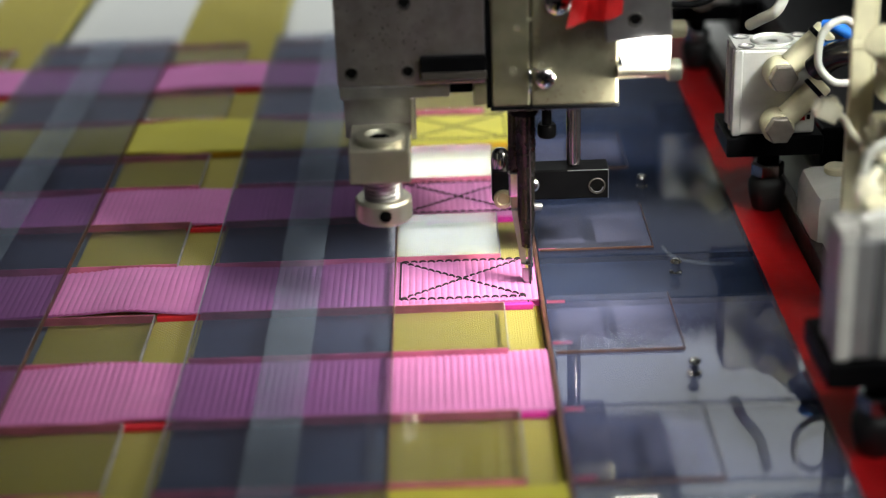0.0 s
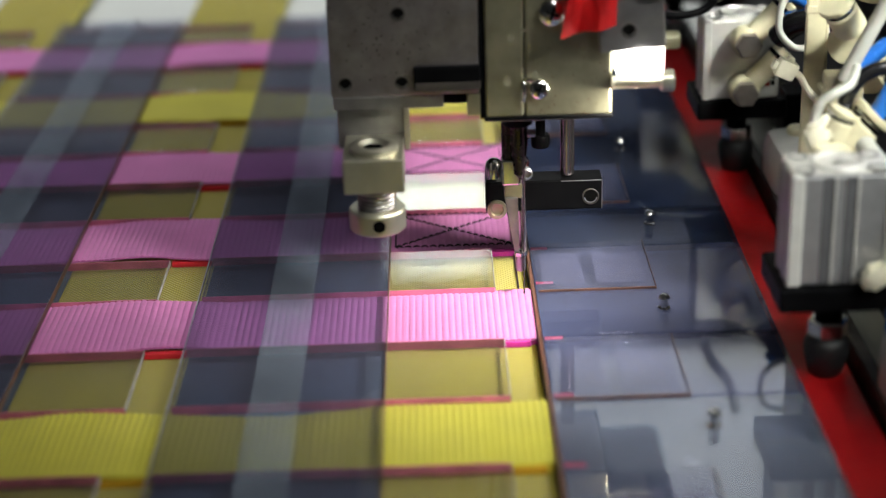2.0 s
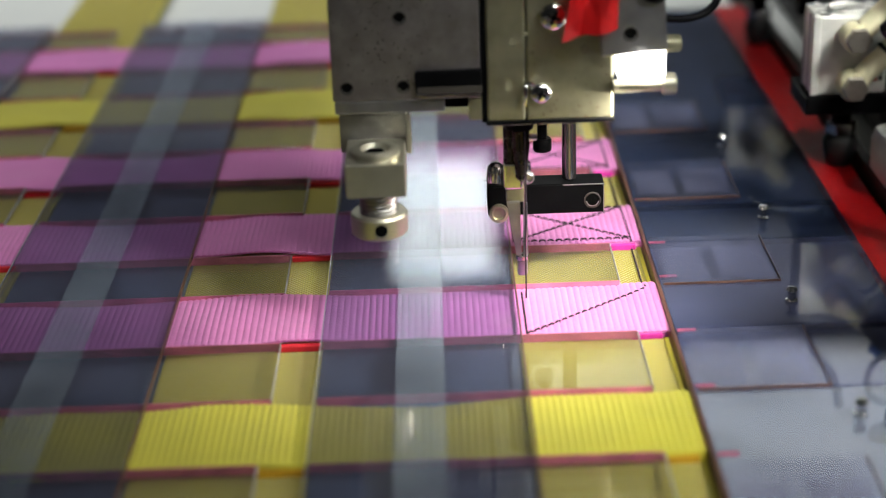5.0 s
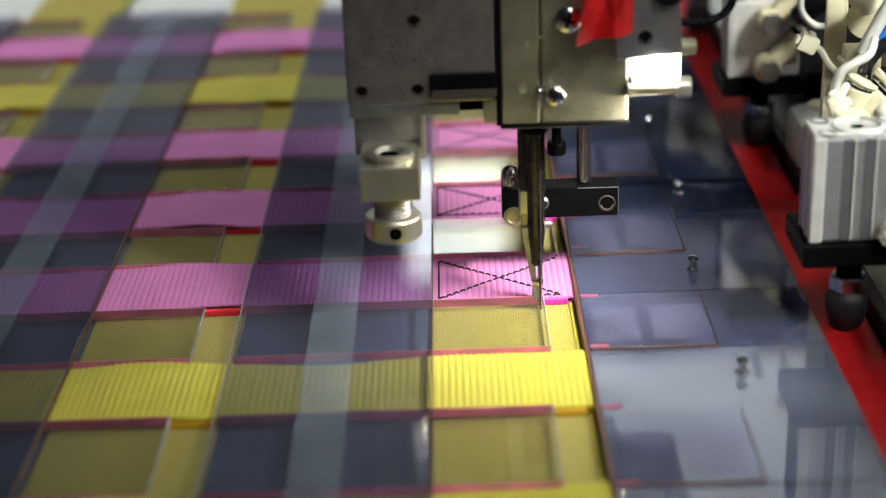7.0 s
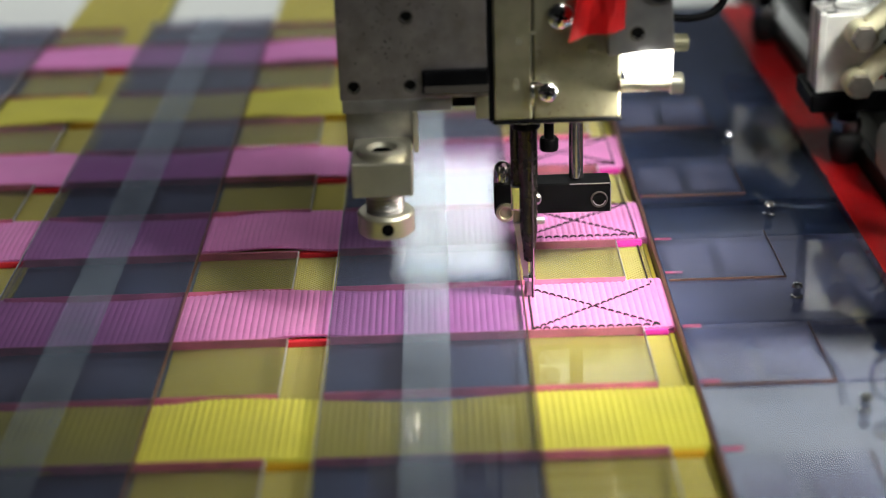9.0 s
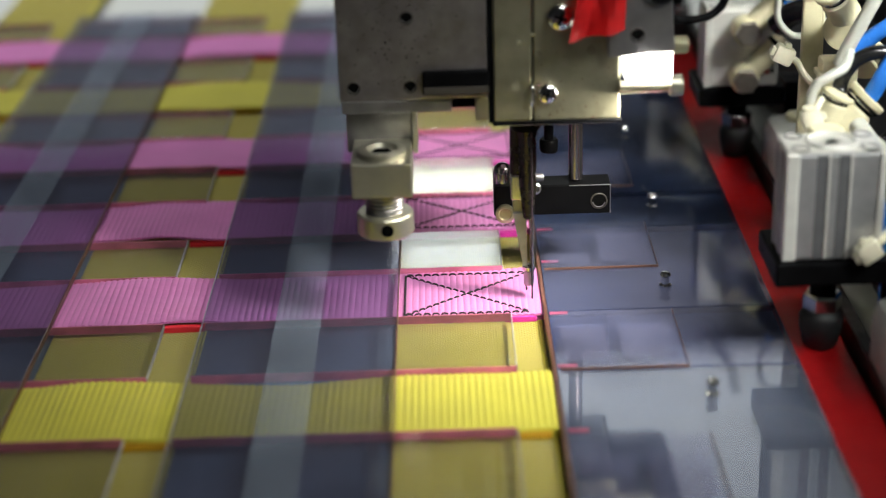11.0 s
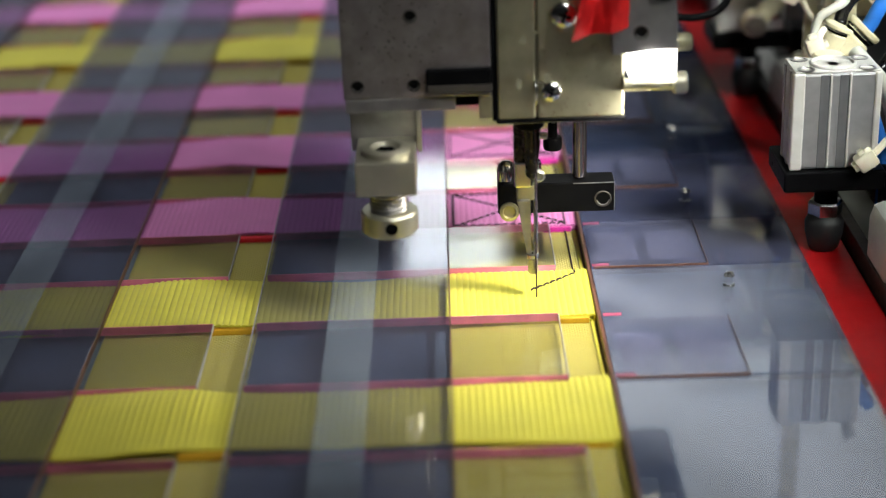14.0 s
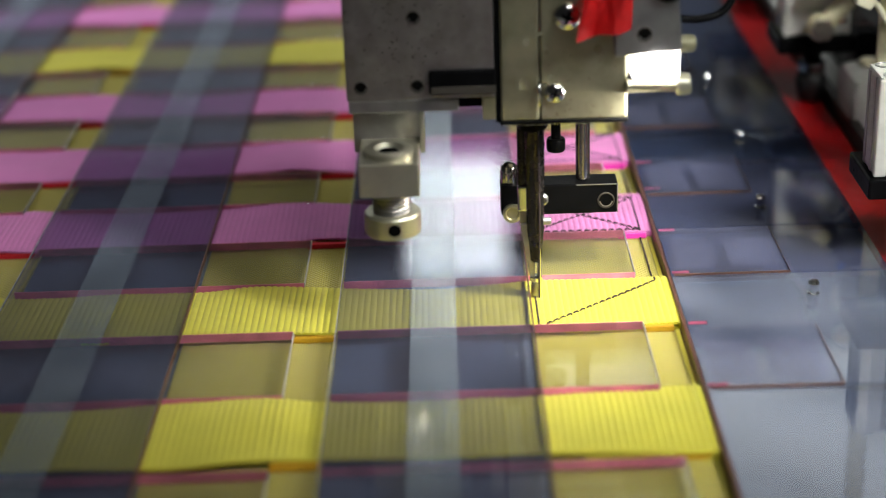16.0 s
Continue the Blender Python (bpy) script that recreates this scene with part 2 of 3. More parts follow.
def tube(points, r, seg=10, steps=8, bm=None):
    """A round hose through points, rounded by a spline."""
    bm = bm or bmesh.new()
    P = [Vector(p) for p in points]
    Q = [P[0] * 2 - P[1]] + P + [P[-1] * 2 - P[-2]]
    line = []
    for i in range(1, len(Q) - 2):
        for k in range(steps):
            t = k / steps
            a, b, c, d = Q[i - 1:i + 3]
            line.append(.5 * ((2 * b) + (c - a) * t + (2 * a - 5 * b + 4 * c - d) * t * t + (3 * b - a - 3 * c + d) * t ** 3))
    line.append(P[-1])
    rings, up = [], Vector((0.3, .2, 1)).normalized()
    for i, p in enumerate(line):
        d = (line[min(i + 1, len(line) - 1)] - line[max(i - 1, 0)]).normalized()
        u = d.cross(up)
        if u.length < .05:
            u = d.cross(Vector((1, 0, 0)))
        u.normalize()
        v = u.cross(d)
        up = v
        rings.append([bm.verts.new(p + r * (math.cos(2 * math.pi * k / seg) * u + math.sin(2 * math.pi * k / seg) * v)) for k in range(seg)])
    for a, b in zip(rings, rings[1:]):
        for i in range(seg):
            bm.faces.new((a[i], a[(i + 1) % seg], b[(i + 1) % seg], b[i]))
    bm.faces.new(rings[0][::-1])
    bm.faces.new(rings[-1])
    return bm


def hexagon(m, r, h, bm=None):
    return lathe([(r * .93, 0), (r, h * .12), (r, h * .85), (r * .9, h)], m, 6, bm)


def thing(name, label, category, at=(0, 0, 0), group="", kind=""):
    ob = new(name)
    ob.matrix_basis = Matrix.Translation(at)
    ob.empty_display_size = .01
    return tagged(ob, label, category, group, kind)


# ---- room ----
def room():
    def slab(name, dims, material, label, cat):
        ob = part(name, box(*dims, bevel=0), material)
        return tagged(ob, label, cat, kind="structure")
    # unseen room: dark ceiling and white north wall shape what the sheets mirror
    slab("floor", (-4, 4, -2, 8, -.95, -.9), GREYWALL, "grey painted workshop floor", "floor")
    slab("ceiling", (-4, 4, -2, 8, 2.6, 2.65), DARKWALL, "unseen dark ceiling mirrored in the sheets", "ceiling")
    slab("wall_north", (-4, 4, 8, 8.1, -.95, 2.65), WHITEWALL, "unseen white wall mirrored in the sheets", "wall")
    slab("wall_south", (-4, 4, -2.1, -2, -.95, 2.65), GREYWALL, "grey workshop wall", "wall")
    slab("wall_east", (4, 4.1, -2, 8, -.95, 2.65), GREYWALL, "grey workshop wall", "wall")
    slab("wall_west", (-4.1, -4, -2, 8, -.95, 2.65), GREYWALL, "grey workshop wall", "wall")
    t = thing("machine_table", "pale laminated table under the sewing template", "table", (0, .9, -.9))
    part("tabletop", box(-.9, .9, -.9, .9, .86, .889, .002), PALE, t)
    part("cabinet", box(-.8, .8, -.8, .8, 0, .86, .004), DARKWALL, t, "dark painted machine cabinet")


room()

# ---- the sewing template and what lies in it; plan in units, heights in millimetres ----
MM = .001
STRAPS = [(-2, 1.241, "p"), (-1, 0.884, "y"), (0, 0.546, "p"), (1, 0.229, "p"), (2, -0.078, "p"), (3, -0.408, "y"), (4, -0.752, "y"), (5, -1.084, "p")]
FINGERS = [(-3, 1.44, 1.31), (-2, 1.13, .965), (-1, .775, .625), (0, .4628, .302), (1, .132, -.006), (2, -.167, -.326), (3, -.494, -.677), (4, -.862, -1.02)]
PITCH = .485
COLUMNS = 4
WIDTH = .155


def ubox(x0, x1, y0, y1, z0, z1, bevel=.0003, bm=None):
    return box(x0 * S, x1 * S, y0 * S, y1 * S, z0 * MM, z1 * MM, bevel, bm)


def template():
    t = thing("sewing_template", "clear acrylic sewing template with pink cut edges on a slate board", "template")
    part("board", ubox(-2.0, .44, -1.35, 1.50, -10.5, -6.2), BASE, t, "slate blue backing board")
    for c in range(COLUMNS):
        o = -PITCH * c
        p = part("cover_sheet", ubox(o - .425, o - .155, -1.3, 1.47, .15, 2.0), COVER, t, "long smoky acrylic cover sheet")
        part("cut_edge", ubox(o - .1552, o - .1535, -1.3, 1.47, .1, 2.0, 0), BROWN, p, "thin brown cut edge")
        part("cut_edge", ubox(o - .4259, o - .425, -1.3, 1.47, 1.2, 2.0, 0), WHITE_EDGE, p, "thin white cut edge")
        part("tape", ubox(o - .323, o - .260, -1.3, 1.47, 2.05, 2.15, 0), FROST, p, "frosted white tape")
        for k, far, near in FINGERS:
            w = .003 * math.sin(k * 2.1 + c)
            x1 = o + .004 * math.sin(k * 3.7 + c * 1.3)
            f = part("finger", ubox(o - .424, x1, near + w, far + w, -3.0, 0), CLEAR, t, "clear acrylic finger over the webbing")
            part("cut_edge", ubox(o - .424, x1, near + w - .0016, near + w, -3.0, 0.0, .0001), EDGE, f, "pink cut edge")
            part("cut_edge", ubox(o - .424, x1, far + w, far + w + .0016, -3.0, 0.0, .0001), EDGE, f, "pink cut edge")
            part("cut_edge", ubox(x1, x1 + .0014, near + w, far + w, -1.6, 0.0, .0001), WHITE_EDGE, f, "milky cut edge")
    # side sheet beside the webbing ends
    # near sections hazed paler, far ones darker, standing for reflection and shade
    for y0, y1, m in ((-1.3, -.69, LITFILM), (-.687, -.343, LITFILM), (-.34, -.163, LILAC), (-.16, .135, LILAC), (.138, .285, SHADEDFILM), (.288, 1.47, SHADEDFILM)):
        part("side_sheet", ubox(.056, .374, y0, y1, -3.5, -.6), m, t, "scuffed film-covered acrylic sheet")
    part("cut_edge", ubox(.050, .0555, -1.3, 1.47, -6.2, -.5), BROWN, t, "brown cut edge of the sheet")
    for y in (-.689, -.341, -.02, .31, .64):
        p = part("inlay", ubox(.06, .228, y, y + .17, -.35, .2), INLAY, t, "thin acrylic inlay with a brown edge")
        part("cut_edge", ubox(.06, .229, y - .0022, y, -.5, .25, .0001), BROWN, p)
        part("cut_edge", ubox(.228, .2289, y - .002, y + .17, -.5, .25, .0001), BROWN, p)
        for x0, x1 in ((.068, .128), (.146, .216)):
            part("film_patch", ubox(x0, x1, y + .018, y + .125, .23, .33, 0), PATCH, p, "pale peeled film patch")
    part("end_bar", ubox(-2.0, .44, 1.505, 1.545, -10.5, -6.4), OLIVE, t, "dull olive end bar")
    part("red_tape", ubox(.376, .446, -1.35, 1.5, -6.1, -2.2), REDTAPE, t, "wide red tape along the edge")
    for y in (.314, .134, .009, -.17, -.33, -.50, -.68):
        part("marker_tick", ubox(.058, .083, y - .004, y + .004, -.5, -.35, 0), MARK, t, "pink marker tick")
    for x, y in ((.249, .216), (.230, -.09), (.246, -.42), (.24, .55)):
        q = part("pin", lathe([(.0022, 0), (.0022, .0006), (.0013, .0009), (.0013, .0035), (.002, .0042), (.0014, .0052), (.0004, .0055)], Matrix.Translation((x * S, y * S, -.0005)), 16), CHROME, t, "small bright locating screw", smooth=True)
    part("film_scrap", tube([(.242 * S, .301 * S, .0004), (.247 * S, .27 * S, .001), (.262 * S, .251 * S, .0006), (.295 * S, .239 * S, .0003), (.335 * S, .229 * S, .0008)], .0007, 8), FROST, t, "curled scrap of clear film", smooth=True)
    part("film_scrap", tube([(.30 * S, -.47 * S, .0004), (.335 * S, -.475 * S, .0012), (.36 * S, -.50 * S, .0010), (.366 * S, -.54 * S, .0003)], .0007, 8), FROST, t, "curled scrap of clear film", smooth=True)
    return rides(t)


template()


def ribbon(path, width, thick, rib=.0022, depth=.0006, across=6, wave=.0, seed=0, pull=.0026, rise=.0016):
    """Ribbed webbing swept along path (x, z), ribs across it."""
    P = [Vector((x, 0, z)) for x, z in path]
    pts = [P[0]]
    step = rib / 4
    for a, b in zip(P, P[1:]):
        n = max(1, round((b - a).length / step))
        pts += [a.lerp(b, (i + 1) / n) for i in range(n)]
    bm = bmesh.new()
    tops, bots = [], []
    s = 0
    for i, p in enumerate(pts):
        d = (pts[min(i + 1, len(pts) - 1)] - pts[max(i - 1, 0)]).normalized()
        nrm = Vector((-d.z, 0, d.x))
        if i:
            s += (p - pts[i - 1]).length
        h = depth * (abs(math.sin(math.pi * s / rib)) ** .5) * (.72 + .5 * noise.noise(Vector((s * 90, seed * 3.1, 0))) + .25 * noise.noise(Vector((s * 420, seed, 5))))
        a, b = [], []
        for k in range(across + 1):
            v = k / across - .5
            sag = wave * math.sin(s * 61 + seed) * math.cos(s * 23 + seed * 2) * v
            edge = -.25 * thick if k in (0, across) else 0
            under = .5 - .5 * math.cos(2 * math.pi * (p.x / S + .04) / .485)
            y = v * width + sag - (v + .5) * under * pull * (1 + .6 * noise.noise(Vector((p.x * 20, seed * 1.7, 3))))
            lift = (1 - under) ** 2 * rise * (.6 + noise.noise(Vector((p.x * 35, v * 1.5 + seed * 2.3, 8)))) if p.x < -.30 * S else max(0, p.x / S - .005) * .016 * (.6 + v)
            a.append(bm.verts.new(p + nrm * (thick / 2 + h + edge) + Vector((0, y, lift))))
            b.append(bm.verts.new(p - nrm * (thick / 2 + edge) + Vector((0, y, lift))))
        tops.append(a)
        bots.append(b)
    for i in range(len(pts) - 1):
        for k in range(across):
            bm.faces.new((tops[i][k], tops[i + 1][k], tops[i + 1][k + 1], tops[i][k + 1]))
            bm.faces.new((bots[i][k + 1], bots[i + 1][k + 1], bots[i + 1][k], bots[i][k]))
        bm.faces.new((bots[i][0], bots[i + 1][0], tops[i + 1][0], tops[i][0]))
        bm.faces.new((tops[i][-1], tops[i + 1][-1], bots[i + 1][-1], bots[i][-1]))
    bm.faces.new([*tops[0], *reversed(bots[0])])
    bm.faces.new([*reversed(tops[-1]), *bots[-1]])
    return bm


TOP = -1.9 * MM       # upper face of the crossing webbing
VTOP = -4.6 * MM      # upper face of the long webbing
CROSS, LONG = {}, {}


def webbing():
    for c in range(COLUMNS):
        o = -PITCH * c
        t = thing("long_webbing", "broad yellow woven webbing strap under the crossings", "webbing strap", ((o - .056) * S, 0, 0), "long webbing straps")
        hw = (.1045 if c == 0 else .115) * S
        part("strap", box(-.1005 * S, hw - .0068 * S, -1.33 * S, 2.6 * S, -6.0 * MM, VTOP, .0004), NET, t)
        part("selvage", box(hw - .0066 * S, hw, -1.33 * S, 2.6 * S, -6.0 * MM, VTOP + .0003, .0004), YELLOW, t, "smooth yellow selvage band")
        LONG[c] = rides(t)
    for k, y, col in STRAPS:
        m, side = (PINK, RED_SIDE) if col == "p" else (YELLOW, ORANGE_SIDE)
        name = "pink" if col == "p" else "yellow"
        t = thing("cross_webbing", f"{name} ribbed webbing strap crossing the broad yellow one", "webbing strap", (0, y * S, 0), "crossing webbing straps")
        e, r = .046 * S, .00085
        z1 = TOP - .0005
        path = [(-1.95 * S, z1), (e, z1)]
        path += [(e + r * math.sin(a), z1 - r + r * math.cos(a)) for a in (math.pi * i / 8 for i in range(1, 9))]
        path += [(-.11 * S, z1 - 2 * r)]
        part("strap", ribbon(path, WIDTH * S, .0009, wave=.0030, seed=k), m, t, smooth=True)
        for c in range(COLUMNS):
            o = -PITCH * c
            # side boxes carry the saturated glow of the fold as colour
            part("strap_side", box((o - .004) * S, (o + (.040 if c == 0 else .058)) * S, -WIDTH / 2 * S - .0012, -WIDTH / 2 * S + .0012, VTOP + .00005, TOP - .0006, .0003), (FOLD if col == "p" and c == 0 else side), t, "side of the folded strap, inner glow painted in")
        CROSS[k] = rides(t)


webbing()


# ---- stitches ----
NEEDLE = Vector((.1095, 2.168, 0)) * S
STITCH = .0030


def stitch_mesh():
    bm = tube([(-.0011, 0, -.0004), (-.0007, 0, .00018), (0, 0, .00028), (.0007, 0, .00018), (.0011, 0, -.0004)], .00034, 6, 2)
    me = bpy.data.meshes.new("stitch")
    bm.to_mesh(me)
    bm.free()
    me.materials.append(THREAD)
    return me


STITCH_MESH = stitch_mesh()
SEWN = []


def host(p):
    """The strap on which a point of the plan lies, and the height of its face."""
    for k, y, _ in STRAPS:
        if abs(p.y / S - y) < WIDTH / 2 - .003:
            return CROSS[k], TOP + .0004
    return LONG[0], VTOP + .0004


def lay(p, q, when=None):
    """A row of stitches from p to q; when gives the seconds of its ends where the clip sews it."""
    d = q - p
    n = max(1, round(d.length / STITCH))
    turn = math.atan2(d.y, d.x)
    for i in range(n):
        c = p + d * ((i + .5) / n)
        strap, z = host(c)
        ob = new("stitch", STITCH_MESH)
        ob.parent = strap
        local = Matrix.Translation((c.x - strap.location.x, c.y - strap.location.y, z)) @ Matrix.Rotation(turn, 4, "Z")
        ob.matrix_basis = local
        if when:
            SEWN.append((ob, local, when[0] + (when[1] - when[0]) * (i + 1) / n))


def sew():
    pts = [(t, NEEDLE - way_at(t)) for t in (0, 2.23, 3.82, 5.0, 6.73, 8.0, 9.1, 10.37, 13.34, 15.0, 16.0)]
    for (a, p), (b, q) in zip(pts, pts[1:]):
        lay(p, q, (a, b))
    # crossings sewn before the clip starts
    x0, x1 = -.147 * S, .032 * S
    for k, y, _ in STRAPS:
        if k < 2:
            lo, hi = (y - .062) * S, (y + .066) * S
            tl, tr, bl, br = Vector((x0, hi, 0)), Vector((x1, hi, 0)), Vector((x0, lo, 0)), Vector((x1, lo, 0))
            for p, q in ((tr, bl), (bl, tl), (tl, br), (br, bl), (tl, tr)):
                lay(p, q)
            end = Vector((x1, hi - .335 * S, 0)) if k < 1 else pts[0][1]
            lay(tr, end)


sew()


# ---- sewing head ----
def disc_hole(parent, x, y, z, r, name="screw_hole"):
    """A threaded blind hole seen from the front: a shallow black disc for the shade inside, in a rim."""
    m = Matrix.Translation((x, y, z)) @ Matrix.Rotation(radians(90), 4, "X")
    part(name, lathe([(r * 1.12, -.0003), (r * 1.12, .00018), (r, .0002), (r * .97, .00012), (r * .3, .0001)], m, 24), HOLE, parent, "threaded hole, shade inside painted black", smooth=True)
    part("hole_rim", lathe([(r * 1.2, -.0002), (r * 1.2, .00012), (r * 1.12, .00028), (r * 1.0, .00022), (r * .98, -.0002)], m, 24), BROWNSTEEL, parent, smooth=True)
    part("thread_turn", tube([m @ Vector((r * .86 * math.cos(a), r * .86 * math.sin(a), .00022 + .00006 * math.sin(a))) for a in (math.pi * (1.05 + .09 * i) for i in range(11))], r * .07, 6, 1), STEEL, parent, smooth=True)


def pan_screw(parent, x, y, z, r):
    m = Matrix.Translation((x, y, z)) @ Matrix.Rotation(radians(90), 4, "X")
    s = part("screw", lathe([(r, -.001), (r, .0006), (r * .9, .0013), (r * .6, .0018), (r * .2, .002)], m, 28), CHROME, parent, "shiny cross-head screw", smooth=True)
    # black bars painted on for the shade in the cross slot
    bm = box(-r * .5, r * .5, -.0023, -.0017, -r * .11, r * .11, 0)
    box(-r * .11, r * .11, -.00235, -.0017, -r * .5, r * .5, 0, bm)
    bmesh.ops.transform(bm, matrix=Matrix.Translation((x, y, z)) @ Matrix.Rotation(radians(20), 4, "Y"), verts=bm.verts)
    part("slot", bm, BLACK, s)


def head():
    h = thing("sewing_machine", "steel sewing machine head with a yellowish nickel front block", "sewing machine", (0, .504, .066))
    # unseen boxes over the head; the wide upper one is added to shade the far right
    part("unseen_arm", box(-.02, .10, .06, .19, .088, .32, .004), DARKWALL, h, "dark arm out of view")
    part("unseen_arm", box(.03, .42, .055, .48, .32, .46, .006), DARKWALL, h, "dark arm out of view")
    part("mount", box(-.03, .056, .045, .065, .02, .20, .002), DARKWALL, h, "dark mounting plate")
    part("front_block", box(.0155, .0278, 0, .045, .0006, .09, .0008), NICKEL, h, "yellowish nickel-plated block")
    part("front_block", box(.0281, .056, .0002, .045, .0004, .09, .0008), NICKEL, h, "yellowish nickel-plated block")
    part("base_plate", box(.0150, .0564, -.0004, .045, -.0006, .0006, .0003), BLACK, h, "black bottom plate")
    # added unseen plate of pale aluminium that lightens the block's reflection in the side sheet
    part("sole", box(.0160, .0554, .0008, .044, -.0011, -.0005, .0002), ALU, h, "pale sole added under the block")
    part("dark_edge", box(.0138, .0156, .001, .045, 0, .09, .0003), BLACK, h, "black side seam")
    pan_screw(h, .0326, -.0002, .0099, .0034)
    g = part("thread_guide", tube([(.0278, -.0002, .0135), (.0278, -.0016, .012), (.0278, -.002, .0085), (.0276, -.0012, .006)], .0005, 8), CHROME, h, "bent wire thread guide", smooth=True)
    part("wire_eye", tube([(.0278, -.001, .0128), (.0295, -.0018, .0135), (.0318, -.001, .012)], .0004, 8), CHROME, g, smooth=True)
    pan_screw(h, .0368, -.0002, .0348, .0044)
    # left plate
    part("side_plate", box(-.0338, .0136, .0006, .02, .0088, .09, .0006), STAINED, h, "stained bare steel plate")
    part("plate_step", box(-.0333, .0020, .001, .02, .0044, .0087, .0004), STEEL, h)
    part("hook_block", box(.0096, .0146, .0012, .02, .001, .0087, .0004), NICKEL, h)
    part("hook_block", box(.0020, .0096, .006, .02, .004, .0087, .0004), BLACK, h)
    part("groove_pin", box(-.0073, .0140, -.0016, .004, .0107, .0185, .0008), BLACK, h, "black square pin")
    # lighter brown strip painted along the black pin for its glint
    part("pin_glint", box(-.0068, .0139, -.0018, -.0010, .0110, .0135, .0002), BROWNSTEEL, h, "lower face of the square pin, dull glint painted lighter")
    for x, z in ((-.0115, .0358), (-.0291, .0133), (-.0111, .0133)):
        disc_hole(h, x, .0005, z, .0018)
    rng = random.Random(4)
    bm = bmesh.new()
    for i in range(130):
        x, z, r = rng.gauss(-.014, .009), .012 + rng.random() ** .7 * .032, rng.uniform(.00010, .00034)
        if -.033 < x < .012:
            lathe([(r, -.0001), (r * .8, .00006)], Matrix.Translation((x, .0006, z)) @ Matrix.Rotation(radians(90), 4, "X"), 7, bm)
    tagged(part("rust_specks", bm, BLACK, h, "dark pitting in the steel"), kind="stuff")
    bm = bmesh.new()
    for i in range(60):
        x, z, r = rng.uniform(.029, .055), rng.random() ** 2 * .03 + .001, rng.uniform(.00008, .00026)
        lathe([(r, -.0001), (r * .8, .00006)], Matrix.Translation((x, .0002, z)) @ Matrix.Rotation(radians(90), 4, "X"), 7, bm)
    tagged(part("rust_specks", bm, BROWN, h, "brown specks on the nickel plate"), kind="stuff")
    bm = bmesh.new()
    for i in range(7):
        x, z, r = rng.uniform(.018, .05), rng.uniform(.012, .036), rng.uniform(.0006, .0016)
        lathe([(r, -.0001), (r * .9, .00003)], Matrix.Translation((x, .0002 if x > .028 else 0, z)) @ Matrix.Rotation(radians(90), 4, "X") @ Matrix.Diagonal((1, rng.uniform(.5, 1.8), 1, 1)), 12, bm)
    tagged(part("oil_stains", bm, STAIN, h, "dull oil stains"), kind="stuff")
    # arm with the spring-loaded rod
    part("arm", box(-.0324, -.0095, .005, .012, -.010, .0045, .0004), STEEL, h)
    part("arm_lip", box(-.0108, -.0093, .001, .012, -.0095, .0042, .0002), SATIN, h)
    c = part("rod_block", box(-.0303, -.0112, -.0195, .006, -.0168, -.0055, .0005), SATIN, h, "square aluminium clamp block")
    m = Matrix.Translation((-.0207, -.0095, -.0055))
    part("bolt", lathe([(.0078, 0), (.0078, .0016), (.0070, .0021), (.0048, .0021), (.0040, .0012), (.0036, .0008), (.0010, .0007)], m, 36), SATIN, c, "round socket-head bolt", smooth=True)
    part("socket", hexagon(m @ Matrix.Translation((0, 0, .0004)), .0034, .0006), HOLE, c, "hexagon socket, shade inside painted black")
    part("spring_rod", rod((-.0205, -.0095, -.030), (-.0205, -.0095, -.0165), .0046), STEEL, h, "steel rod in the spring", smooth=True)
    turns = [(-.0205 + .0057 * math.cos(a), -.0095 + .0057 * math.sin(a), -.0255 + .0088 * a / (2 * math.pi * 6.5)) for a in (2 * math.pi * 6.5 * i / 110 for i in range(111))]
    part("spring", tube(turns, .00062, 8, 1), STEEL, h, "coiled steel spring", smooth=True)
    k = part("collar", lathe([(.0085, -.0322), (.0092, -.0315), (.0092, -.0255), (.0086, -.0248), (.0050, -.0248)], Matrix.Translation((-.0205, -.0095, 0)), 40), SATIN, h, "round aluminium collar", smooth=True)
    m = Matrix.Translation((-.0197, -.0187, -.0283)) @ Matrix.Rotation(radians(90), 4, "X")
    part("set_screw", lathe([(.0020, -.0004), (.0020, .0002), (.0018, .00025), (.0004, .00025)], m, 20), HOLE, k, smooth=True)
    # right side block, lamp and knob
    b = part("tilted_block", box(-.0105, .0105, -.001, .02, 0, .03, .0005), STEEL, h, "tilted grey steel block")
    b.matrix_basis = Matrix.Translation((.0622, -.002, .0225)) @ Matrix.Rotation(radians(-4), 4, "Y")
    disc_hole(b, -.001, -.0011, .0065, .0020)
    part("lamp_holder", box(.0560, .0715, .008, .020, .0128, .0236, .001), SATIN, h, "bright lamp holder")
    part("lamp_lens", box(.0570, .0722, -.0030, .0078, .0132, .0240, .0018), LAMP, h, "glowing clear lamp window")
    part("lamp_glass", lathe([(.0048, 0), (.0051, .001), (.0046, .0025), (.0032, .0036), (.0012, .0042)], Matrix.Translation((.0645, -.0022, .0182)) @ Matrix.Rotation(radians(98), 4, "X"), 32), LAMP, h, "glowing white work lamp", smooth=True)
    part("threaded_rod", lathe([(.0019 + .0003 * (i % 2), .00045 * i) for i in range(40)], Matrix.Translation((.0555, -.0005, .0112)) @ Matrix.Rotation(radians(90), 4, "Y"), 16), SATIN, h, "threaded rod", smooth=False)
    part("rod_cap", rod((.0712, -.0005, .0114), (.0758, -.0005, .0114), .0036, 24), SATIN, h, "round cap on the rod", smooth=True)
